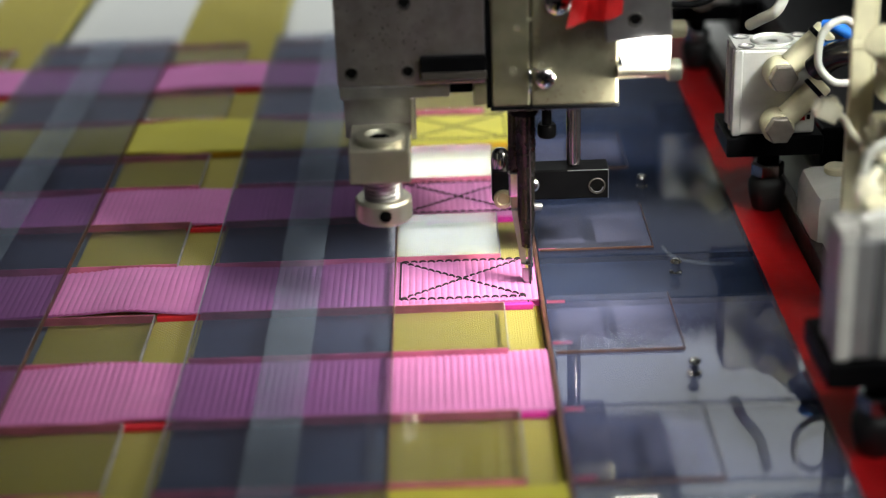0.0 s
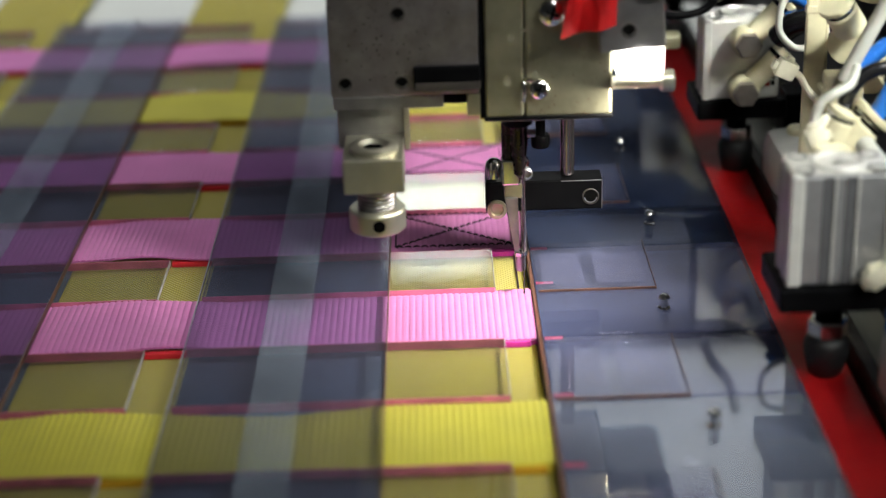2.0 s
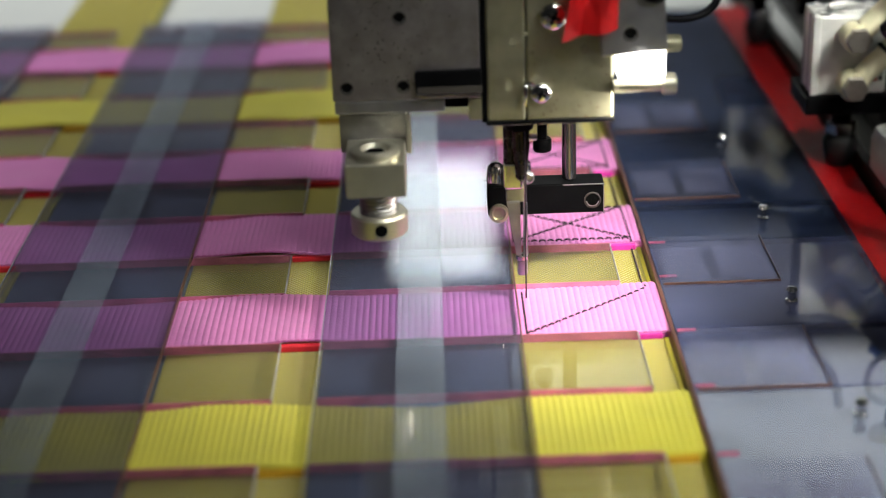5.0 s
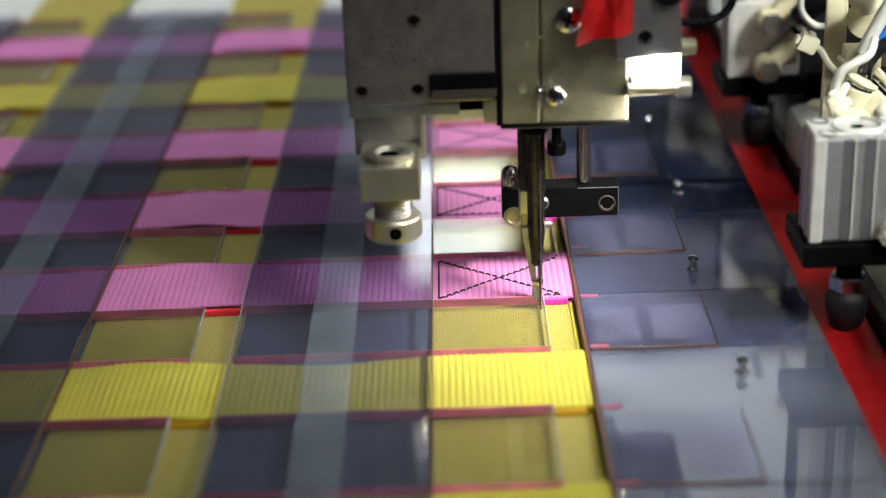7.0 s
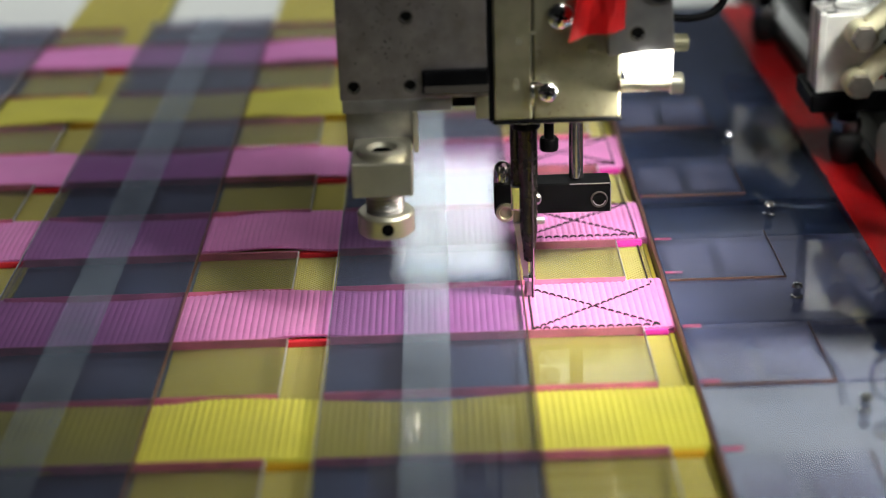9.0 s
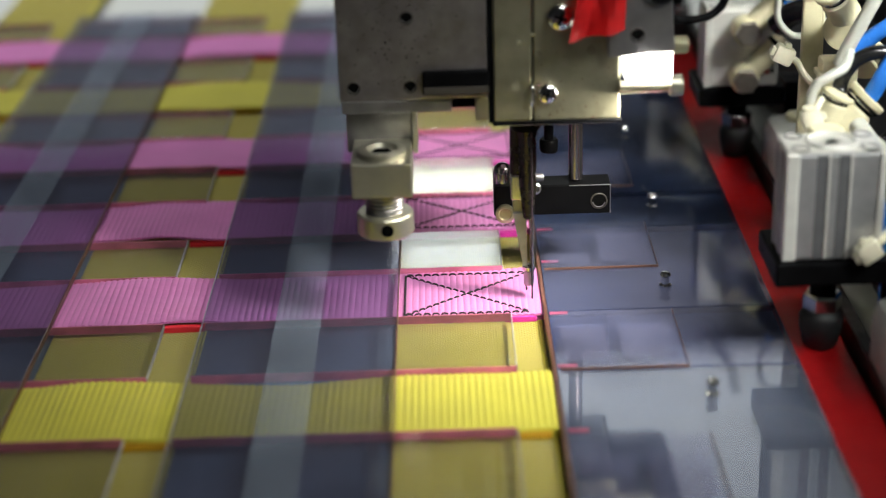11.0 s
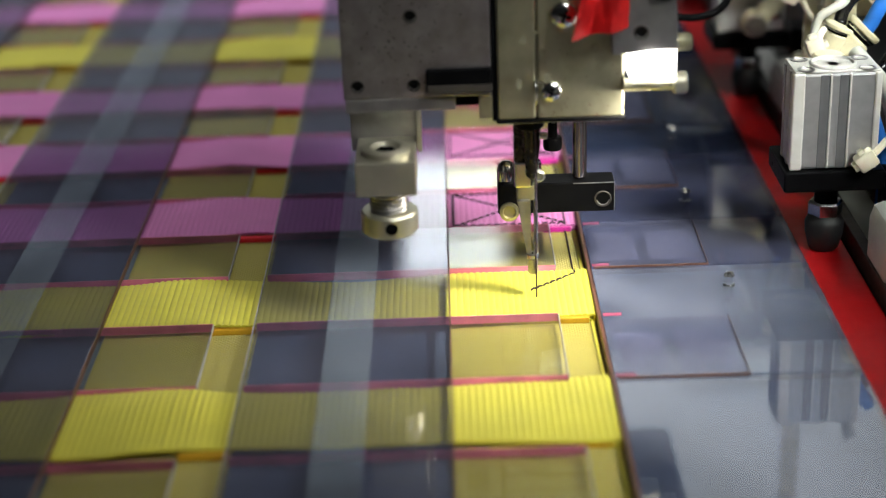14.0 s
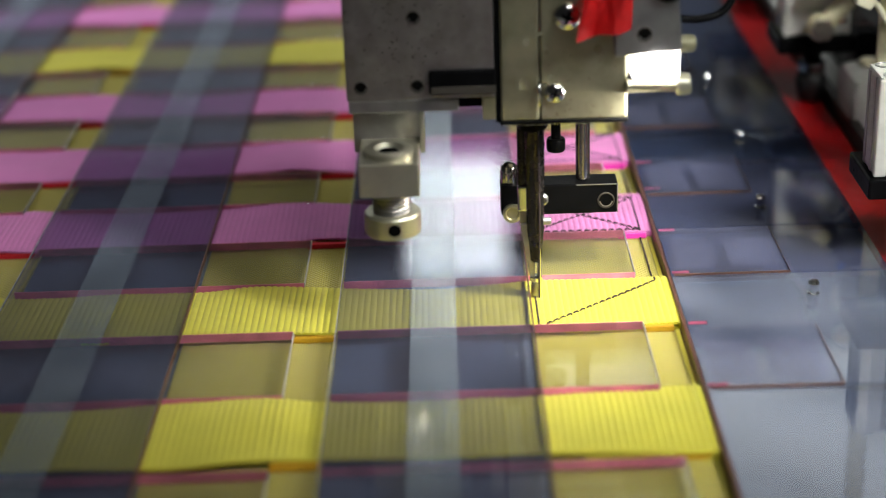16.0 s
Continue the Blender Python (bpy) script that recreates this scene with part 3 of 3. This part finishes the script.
    kn = part("knob", lathe([(.0026, 0), (.0026, .0046), (.0022, .005)], Matrix.Translation((.0726, .003, .0237)) @ Matrix.Rotation(radians(90), 4, "Y"), 24), NICKEL, h, "knurled brass knob")
    bm = bmesh.new()
    for i in range(16):
        a = 2 * math.pi * i / 16
        rod((.0730, .003 + .0026 * math.cos(a), .0237 + .0026 * math.sin(a)), (.0770, .003 + .0026 * math.cos(a), .0237 + .0026 * math.sin(a)), .0003, 5, bm)
    tagged(part("knurling", bm, NICKEL, kn), kind="stuff")
    part("knob_neck", rod((.0705, .003, .0237), (.0728, .003, .0237), .0016), BRASS, h, "brass neck", smooth=True)
    part("cable", tube([(.0700, .012, .030), (.080, .012, .029), (.088, .014, .031), (.0915, .016, .038), (.091, .018, .06)], .0013, 10), BLACK, h, "bent black cable", smooth=True)
    part("dial", lathe([(.006, 0), (.006, .003), (.005, .0036), (.0015, .0036)], Matrix.Translation((.068, .000, .0440)) @ Matrix.Rotation(radians(70), 4, "X"), 30), BLACK, h, "dark toothed dial", smooth=True)
    bm = bmesh.new()
    rng = random.Random(2)
    cols = 10
    grid = []
    for j in range(9):
        v = j / 8
        row = []
        for i in range(cols):
            u = i / (cols - 1)
            x = .0386 + .0178 * u + (1 - v) * .004 * (.5 - u) + .0028 * (1 - v)
            zz = .052 - v * (.0232 - .0030 * u + .0005 * math.sin(u * 9))
            yy = -.006 - .0022 * math.sin(u * 9 + v * 2) - .002 * v
            row.append(bm.verts.new((x, yy, zz)))
        grid.append(row)
    for a, c2 in zip(grid, grid[1:]):
        for i in range(cols - 1):
            bm.faces.new((a[i], a[i + 1], c2[i + 1], c2[i]))
    bmesh.ops.solidify(bm, geom=bm.faces[:], thickness=.0003)
    part("ribbon", bm, RIBBON, h, "folded red ribbon tied to the head", smooth=True)
    # parts under the block
    part("hang_screw", lathe([(.0030, -.0228), (.0033, -.0222), (.0033, -.0188), (.0028, -.0182), (.0017, -.0182), (.0017, 0)], Matrix.Translation((.0353, .036, 0)), 20), BLACK, h, "hanging black socket screw", smooth=True)
    part("guide_rod", rod((.0446, .036, -.0335), (.0446, .036, .002), .0025, 24), RODSTEEL, h, "polished dark steel guide rod", smooth=True)
    b = part("foot_bracket", box(.0158, .0565, .031, .041, -.0448, -.0338, .0006), BLACK, h, "black steel bracket with thin bright edges")
    # thin steel strips along the top right and the right edge
    part("bright_edge", box(.0420, .0563, .0307, .0312, -.0342, -.0339, .00005), STEEL, b)
    part("bright_edge", box(.0561, .0564, .0307, .0312, -.0446, -.0345, .00005), STEEL, b)
    disc_hole(b, .0523, .0308, -.0400, .0025)
    part("dome_screw", lathe([(.0032, 0), (.0032, .004), (.0028, .006), (.0016, .0072), (.0004, .0075)], Matrix.Translation((.0190, .036, -.0340)), 24), CHROME, b, "shiny dome screw", smooth=True)
    part("ring", lathe([(.0034, 0), (.0034, .0012), (.0024, .0014), (.0020, .0005), (.001, .0004)], Matrix.Translation((.0196, .0308, -.0435)) @ Matrix.Rotation(radians(90), 4, "X"), 24), NICKEL, b, "brass ring", smooth=True)
    part("bushing", lathe([(.0047, -.0062), (.0050, -.0055), (.0050, 0)], Matrix.Translation((.0262, .0132, 0)), 28), BLACK, h, "dark bushing", smooth=True)
    return h


MACHINE = head()


def needle_bar():
    """Origin on the cloth under the needle, with the bar in its low position."""
    n = part("needle_bar", lathe([(.0012, .0128), (.0019, .0135), (.0023, .0190), (.0030, .0252), (.0030, .042), (.0033, .043), (.0033, .100)], seg=28), OILED, MACHINE, "dark oiled needle bar", smooth=True)
    part("needle", lathe([(.0002, -.0120), (.0005, -.009), (.0005, .004), (.00055, .020), (.0009, .022), (.0009, .026)], Matrix.Translation((.0012, -.0012, 0)), 12), CHROME, n, "thin steel needle", smooth=True)
    part("needle_screw", lathe([(.0013, 0), (.0013, .0022), (.0010, .0027)], Matrix.Translation((.0026, -.001, .0280)) @ Matrix.Rotation(radians(90), 4, "Y"), 16), STEEL, n, "small clamp screw", smooth=True)
    return n


def wedge(low, high, z0, z1, y0, y1, bevel=.00025):
    """An upright plate between two heights, its left and right edges given at the bottom and at the top."""
    bm = bmesh.new()
    vs = [bm.verts.new((x, y, z)) for (a, b), z in ((low, z0), (high, z1)) for x, y in ((a, y0), (b, y0), (b, y1), (a, y1))]
    for q in ((3, 2, 1, 0), (4, 5, 6, 7), (0, 1, 5, 4), (1, 2, 6, 5), (2, 3, 7, 6), (3, 0, 4, 7)):
        bm.faces.new([vs[i] for i in q])
    bmesh.ops.bevel(bm, geom=bm.edges[:], offset=bevel, segments=2, affect="EDGES")
    return bm


def presser_foot():
    """Origin at the lower end of the tip: presser bar, clamp, forked blade and tubular tip."""
    f = part("presser_bar", rod((-.0031, .0036, .034), (-.0031, .0036, .105), .0027, 24), OILED, MACHINE, "dark oiled presser bar", smooth=True)
    part("clamp", box(-.0058, .0003, .0004, .0066, .0310, .0402, .0007), CHROME, f, "bright steel clamp")
    part("clamp", box(.0006, .0034, .0022, .0062, .0318, .0396, .0009), CHROME, f, "bright steel clamp")
    part("clamp_screw", lathe([(.0021, 0), (.0021, .0016), (.0015, .0021), (.0012, .0012), (.0003, .0012)], Matrix.Translation((.0024, .0021, .0350)) @ Matrix.Rotation(radians(90), 4, "X"), 20), STEEL, f, "round clamp screw", smooth=True)
    part("shank", box(-.0051, .0010, .0010, .0042, .0262, .0318, .0004), NICKEL, f, "yellowish steel shank")
    part("blade", wedge((-.0020, -.0004), (-.0051, -.0006), .0070, .0268, -.0006, .0022), STEEL, f, "bright tapered blade of the foot")
    part("blade", wedge((.0004, .0020), (.0006, .0018), .0070, .0268, -.0006, .0022), STEEL, f, "slim leg of the foot")
    part("ring", lathe([(.0018, .0056), (.0022, .0059), (.0022, .0072), (.0018, .0075)], seg=24), CHROME, f, "bright collar", smooth=True)
    part("tip", lathe([(.0012, .0002), (.0017, .0003), (.0018, .0009), (.0017, .0058)], seg=24), STEEL, f, "tubular foot tip", smooth=True)
    part("thread", tube([(.0010, -.0044, .090), (.0012, -.0040, .05), (.0012, -.0030, .026), (.0010, -.0022, .010), (.0010, -.0020, -.0022), (.0010, -.0018, -.012)], .00026, 6, 4), THREAD, f, "dark sewing thread", smooth=True)
    return f


FOOT = presser_foot()
BAR = needle_bar()


# ---- clamping cylinders along the template's edge ----
def cylinder_unit(at, fittings):
    label = "aluminium clamping cylinder with two cream air fittings in front" if fittings else "grooved aluminium clamping cylinder on a black bracket"
    c = thing("clamp_cylinder", label, "air cylinder", (at[0] * S, at[1] * S, -2.2 * MM), "clamping cylinders")
    z = 2.2 * MM
    part("foot", lathe([(.0046, 0), (.0054, .001), (.0068, .0065), (.0070, .0105), (.0060, .0125), (.0046, .0132)], seg=28), RUBBER, c, "black rubber foot", smooth=True)
    part("nut", hexagon(Matrix.Translation((0, 0, .0130)), .0062, .0058), CHROME, c, "hexagon steel nut")
    part("stem", rod((0, 0, .018), (0, 0, .030), .0042), BLACK, c, smooth=True)
    drop = .0013 if fittings else 0
    part("bracket", box(-.0180, .0172, -.0135, .016, .0268 - drop, .0343 - drop, .0008), BLACK, c, "black steel bracket")
    part("bracket_arm", box(.020, .060, .002, .016, .012, .030, .0008), BLACK, c)
    w, d, h0, h1 = .0150, .0112, .0345 - drop, .0695 - 3 * drop
    back = .0060
    bm = box(-w, w, -d, back, h0, h1, .0012)
    body = part("body", bm, ALU if fittings else GREYALU, c, "bright matt aluminium body" if fittings else "grey anodised body")
    body.location.x = -.0010
    if not fittings:
        # grooves are dark strips, lips pale ones: shade and lit edges put into colour
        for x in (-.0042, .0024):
            part("groove", box(x - .0017, x + .0017, -d - .0001, -d + .0012, h0 + .0005, h1 - .0008, .0002), GROOVESHADE, body, "sensor groove, shade painted dark")
            part("groove_lip", box(x + .0017, x + .0024, -d - .0005, -d + .0005, h0 + .0005, h1 - .0004, .0002), ALU, body, "groove lip, lit edge painted paler")
        # corner strips paler than the grey body, for light caught along the corners
        part("corner_rib", box(-w - .0002, -w + .0040, -d - .0006, -d + .0020, h0, h1, .0006), ALU, body, "rounded corner, lit edge painted paler")
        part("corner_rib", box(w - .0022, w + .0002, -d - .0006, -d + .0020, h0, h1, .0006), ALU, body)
    else:
        part("corner_rib", box(-w - .0002, -w + .0030, -d - .0006, -d + .0020, h0, h1, .0006), ALU, body)
    for y in (-.005, .003):
        part("side_groove", box(-w - .0003, -w + .001, y - .0014, y + .0014, h0 + .0005, h1 - .0005, .0002), STEEL, body)
    # on the grey body this paler top stands for light from above
    part("top_plate", box(-w + .0003, w - .0003, -d + .0003, back - .0003, h1 - .0002, h1 + .0006, .0003), ALU, body, "matt aluminium top face")
    part("port_ring", lathe([(.0080, 0), (.0080, .0006), (.0076, .0010), (.0070, .0010), (.0066, .0002), (.002, .0001)], Matrix.Translation((0, -.0026, h1 + .0005)), 36), ALU, body, "round port cover", smooth=True)
    for x in (-.0105, .0105):
        for y in (-.0084, .0032):
            part("bolt_hole", lathe([(.0030, 0), (.0030, .0004), (.0023, .0005), (.0021, .0001), (.0006, 0)], Matrix.Translation((x, y, h1 + .0005)), 20), STEEL, body, "counterbored bolt hole", smooth=True)
    if fittings:
        for x, zz in ((-.0005, .0580), (-.0008, .0386)):
            m = Matrix.Translation((x, -d, zz)) @ Matrix.Rotation(radians(90), 4, "X")
            f = part("air_fitting", lathe([(.0054, 0), (.0058, .001), (.0058, .008), (.0050, .009)], m, 24), CREAM, c, "cream plastic banjo fitting", smooth=True)
            part("hex_bolt", hexagon(m @ Matrix.Translation((0, 0, .0085)), .0052, .0035), BOLT, f, "dull nickel hexagon bolt")
            part("arm", rod((x + .003, -d - .005, zz + .003), (x + .016, -d - .004, zz + .0155), .0043, 20), CREAM, f, smooth=True)
            part("clip_ring", rod((x + .0125, -d - .0042, zz + .0122), (x + .0138, -d - .0041, zz + .0134), .0049, 20), BLACK, f, smooth=True)
        part("sticker", box(.0080, w - .0015, -d - .0003, -d + .0002, .038, .050, 0), WHITEP, body, "small white label")
        part("sticker_mark", box(.0094, .0112, -d - .0005, -d - .0002, .0385, .0405, 0), REDTAPE, body, "red mark")
        for i in range(4):
            part("sticker_bar", box(.0118, .0131, -d - .0005, -d - .0002, .0388 + .0026 * i, .0406 + .0026 * i, 0), BLACK, body)
    else:
        # fittings on the far side, over the top
        f = part("air_fitting", rod((.0010, d + .002, .0600), (.0010, d + .002, .0690), .0058, 20), CREAM, c, "cream plastic elbow fitting", smooth=True)
    return rides(c)


def machinery():
    cylinder_unit((.426, .466), True)
    cylinder_unit((.412, -.277), False)
    cylinder_unit((.426, 1.20), True)
    # rail that carries the clamps
    r = thing("clamp_rail", "dark machine rail with brownish steel side", "rail", (0, 0, 0))
    part("side_plate", box(.452 * S, .470 * S, -1.35 * S, 1.75 * S, -.012, .004, .0005), BROWNSTEEL, r, "brownish steel side plate")
    part("beam", box(.55 * S, .80 * S, -1.35 * S, 1.9 * S, -.010, .030, .002), DARKWALL, r, "dark beam")
    part("back_panel", box(.74 * S, .80 * S, -1.35 * S, 1.9 * S, .030, .14, .002), DARKWALL, r, "dark panel")
    rides(r)
    p = thing("flat_post", "cream plastic flat post behind the cylinder", "post", (.459 * S, .08 * S, .004))
    part("strip", box(-.0036, .0036, -.0010, .0010, 0, .16, .0007), CREAM, p)
    part("flange", box(.0030, .0042, -.0012, .0042, 0, .16, .0004), CREAM, p, "flange of the post in shade")
    part("tape_wrap", box(-.0039, .0039, -.0014, .0014, .0840, .0868, .0005), CREAM, p, "turns of clear tape")
    rides(p)
    for y, z in ((-.345, 24), (.40, 22)):
        g = thing("rail_cover", "rounded pale rail cover beside the red tape", "rail cover", (.455 * S, y * S, -.0098), "rail covers")
        part("body", box(0, .030, -.034, 0, 0, .0098 + z * MM, .0055), PALEGREY, g, smooth=True)
        part("cap", rod((.012, -.012, .0095 + z * MM), (.012, -.012, .0125 + z * MM), .0045, 20), CREAM, g, "cream plug", smooth=True)
        rides(g)
    def hose(name, label, pts, r, m):
        base = Vector((pts[0][0] * S, pts[0][1] * S, pts[0][2] * MM))
        t = thing(name, label, "hose", base, "air hoses")
        part("hose", tube([Vector((x * S, y * S, z * MM)) - base for x, y, z in pts], r, 12), m, t, smooth=True)
        return rides(t)
    hose("black_cable", "glossy black cable bent in a loop", [(.458, -.13, 66), (.458, -.11, 70.4), (.465, -.11, 76), (.482, -.11, 80.6), (.510, -.11, 82.4), (.537, -.11, 78.6), (.551, -.11, 71.2), (.551, -.11, 63), (.534, -.11, 54.3), (.516, -.12, 49.9), (.50, -.13, 40)], .0024, BLACKGLOSS)
    hose("air_hose", "milky white plastic air hose", [(.470, -.17, 63), (.480, -.2, 59.9), (.497, -.2, 55.8), (.515, -.2, 48.4), (.526, -.2, 40.2), (.531, -.2, 30.3), (.529, -.2, 18.6), (.526, -.2, 6.8), (.524, -.2, -9)], .0030, WHITEP)
    hose("air_hose", "bright blue plastic air hose", [(.466, -.22, 55), (.475, -.25, 48), (.490, -.25, 38.3), (.500, -.25, 30.1), (.504, -.25, 20.2), (.504, -.25, 7.7), (.502, -.25, -9)], .0027, BLUEP)
    hose("air_hose", "bright blue plastic air hose", [(.492, -.13, 68), (.501, -.13, 71.5), (.509, -.13, 75.5), (.526, -.12, 81), (.548, -.10, 90)], .0029, BLUEP)
    hose("air_hose", "milky white bent air hose", [(.412, -.16, 62), (.410, -.15, 69.6), (.417, -.15, 75.1), (.435, -.15, 78.1), (.455, -.14, 80), (.472, -.10, 82)], .0016, WHITEP)
    hose("air_hose", "milky white plastic air hose", [(.470, -.05, 74), (.477, -.05, 78.2), (.490, -.05, 84.6), (.503, -.05, 91), (.520, -.05, 100), (.534, -.05, 112)], .0024, WHITEP)
    hose("air_hose", "bright blue plastic air hose", [(.488, -.03, 76), (.499, -.03, 78.7), (.513, -.03, 81), (.530, -.03, 84), (.560, -.03, 88)], .0027, BLUEP)
    hose("air_hose", "translucent looped air hose", [(.503, .26, 62), (.489, .25, 63.4), (.467, .25, 63.9), (.447, .25, 68.8), (.443, .25, 74.2), (.448, .25, 81), (.465, .25, 84.7), (.484, .25, 84.5), (.501, .24, 78.3), (.512, .23, 70)], .0013, WHITEP)
    hose("air_hose", "bright blue plastic air hose", [(.478, .37, 75), (.490, .36, 75.5), (.505, .36, 73.5), (.532, .36, 70.5), (.57, .35, 68)], .0022, BLUEP)
    hose("air_hose", "bright blue plastic air hose", [(.480, .37, 67), (.506, .36, 68.3), (.533, .36, 67.3), (.57, .35, 64)], .0022, BLUEP)
    hose("black_cable", "thick black cable behind the looped hose", [(.466, .36, 60), (.485, .34, 66), (.508, .32, 69), (.535, .30, 69), (.57, .27, 66)], .0046, BLACKGLOSS)
    hose("air_hose", "milky white plastic air hose", [(.376, .40, 74), (.385, .37, 78), (.402, .35, 82), (.413, .35, 87), (.424, .34, 98)], .0020, WHITEP)

    def tie(label, head, turn, strap):
        """A nylon tie: notched square head with its tail, and the strap that leads on from it."""
        x, y, z = head
        base = Vector((x * S, y * S, z * MM))
        t = thing("cable_tie", label, "cable tie", base, "cable ties")
        m = Matrix.Rotation(radians(turn), 4, "Y")
        bm = box(-.0036, .0036, -.0026, .0026, -.0032, .0032, .0011)
        box(-.0050, -.0030, -.0016, .0016, -.0016, .0016, .0005, bm)
        box(-.0012, .0012, -.0014, .0014, .0026, .0046, .0005, bm)
        bmesh.ops.transform(bm, matrix=m, verts=bm.verts)
        part("tie_head", bm, NYLON, t, smooth=True)
        part("strap", tube([Vector((a * S, b * S, c * MM)) - base for a, b, c in strap], .0013, 8), NYLON, t, smooth=True)
        rides(t)

    tie("cream nylon cable tie with a notched square head", (.413, .05, 71), 25, [(.415, .05, 71), (.432, .05, 68.5), (.446, .06, 63), (.462, .07, 58.5)])
    tie("clear nylon cable tie standing on the cylinder", (.404, -.19, 66.9), 70, [(.404, -.19, 66.9), (.411, -.185, 71), (.420, -.17, 72)])
    tie("pale nylon cable tie round two air hoses", (.452, -.338, 36.6), -35, [(.455, -.338, 36.8), (.470, -.334, 40), (.492, -.30, 40.5), (.517, -.265, 38), (.540, -.22, 34), (.525, -.18, 32)])
    tie("pale nylon cable tie under the clear loop", (.470, .10, 62), 10, [(.462, .12, 74), (.464, .11, 69), (.469, .10, 64)])

    def coupling(label, a, b, radius):
        """A push-in fitting from a to b: body, clip ring and flange."""
        a, b = (Vector((x * S, y * S, z * MM)) for x, y, z in (a, b))
        t = thing("hose_coupling", label, "coupling", a, "hose couplings")
        d = b - a
        part("body", rod((0, 0, 0), d * .70, radius, 24), CREAM, t, smooth=True)
        part("clip_ring", rod(d * .70, d * .80, radius * .92, 24), BLACK, t, "dark clip ring", smooth=True)
        part("steel_ring", rod(d * .78, d * .86, radius * 1.02, 24), CHROME, t, "bright steel ring", smooth=True)
        part("flange", rod(d * .86, d, radius * 1.12, 24), CREAM, t, smooth=True)
        rides(t)

    coupling("cream elbow coupling with a dark clip ring", (.447, -.13, 58), (.494, -.13, 69.5), .0062)
    coupling("cream banjo coupling over the cylinder", (.437, -.135, 62), (.452, -.135, 71), .0050)
    coupling("cream hose coupling with a ribbed ring", (.512, .07, 79), (.492, .03, 80.3), .0062)
    coupling("cream hose coupling with a ribbed ring", (.494, .02, 86), (.463, 0, 97), .0055)
    coupling("cream hose coupling among the cables", (.535, .05, 74), (.515, .02, 68), .0060)
    coupling("cream hose coupling among the cables", (.545, .12, 100), (.53, .10, 92), .0060)
    q = thing("clamp_block", "cream plastic hose clamp with a notched edge", "hose clamp", (.476 * S, -.02 * S, .068))
    part("body", box(-.0062, .0062, -.004, .004, -.0062, .0068, .0012), CREAM, q, smooth=True)
    part("lip", box(-.0082, -.0058, -.0035, .0035, -.0052, -.0026, .0007), CREAM, q, smooth=True)
    part("lip", box(-.0076, -.0058, -.0035, .0035, .0005, .0026, .0007), CREAM, q, smooth=True)
    rides(q)


machinery()


# ---- motion ----
UP_AT = (.15, .75, 1.32, 1.98, 2.5, 3.2, 3.8, 4.4, 5.0, 5.6, 6.22, 6.76, 7.28, 8.0, 8.5, 9.22, 9.72, 10.3, 10.9, 11.5, 12.2, 12.76, 13.34, 13.98, 14.52, 15.22, 15.76)


def motions():
    for ob, base in MOVING:
        walk(ob, [(t, Matrix.Translation(way_at(t)) @ base) for t in STEPS])
    bar, foot = [], []
    for t in STEPS:
        up = max([0.0] + [1 - abs(t - u) / .15 for u in UP_AT])
        up = min(1.0, up * 1.6)
        bar.append((t, Matrix.Translation((.0267, .0132, .0300 * up - .0674))))
        foot.append((t, Matrix.Translation((.0267, .0132, .0080 * up - .0674))))
    walk(BAR, bar)
    walk(FOOT, foot)
    for ob, local, t in SEWN:
        low = Matrix.Translation((0, 0, -.0011)) @ local
        a, b = max(0.0, t - .1), min(16.0, t + .02)
        walk(ob, [(0.0, low), (max(.05, a), low), (max(.1, b), local), (16.0, local)])


motions()
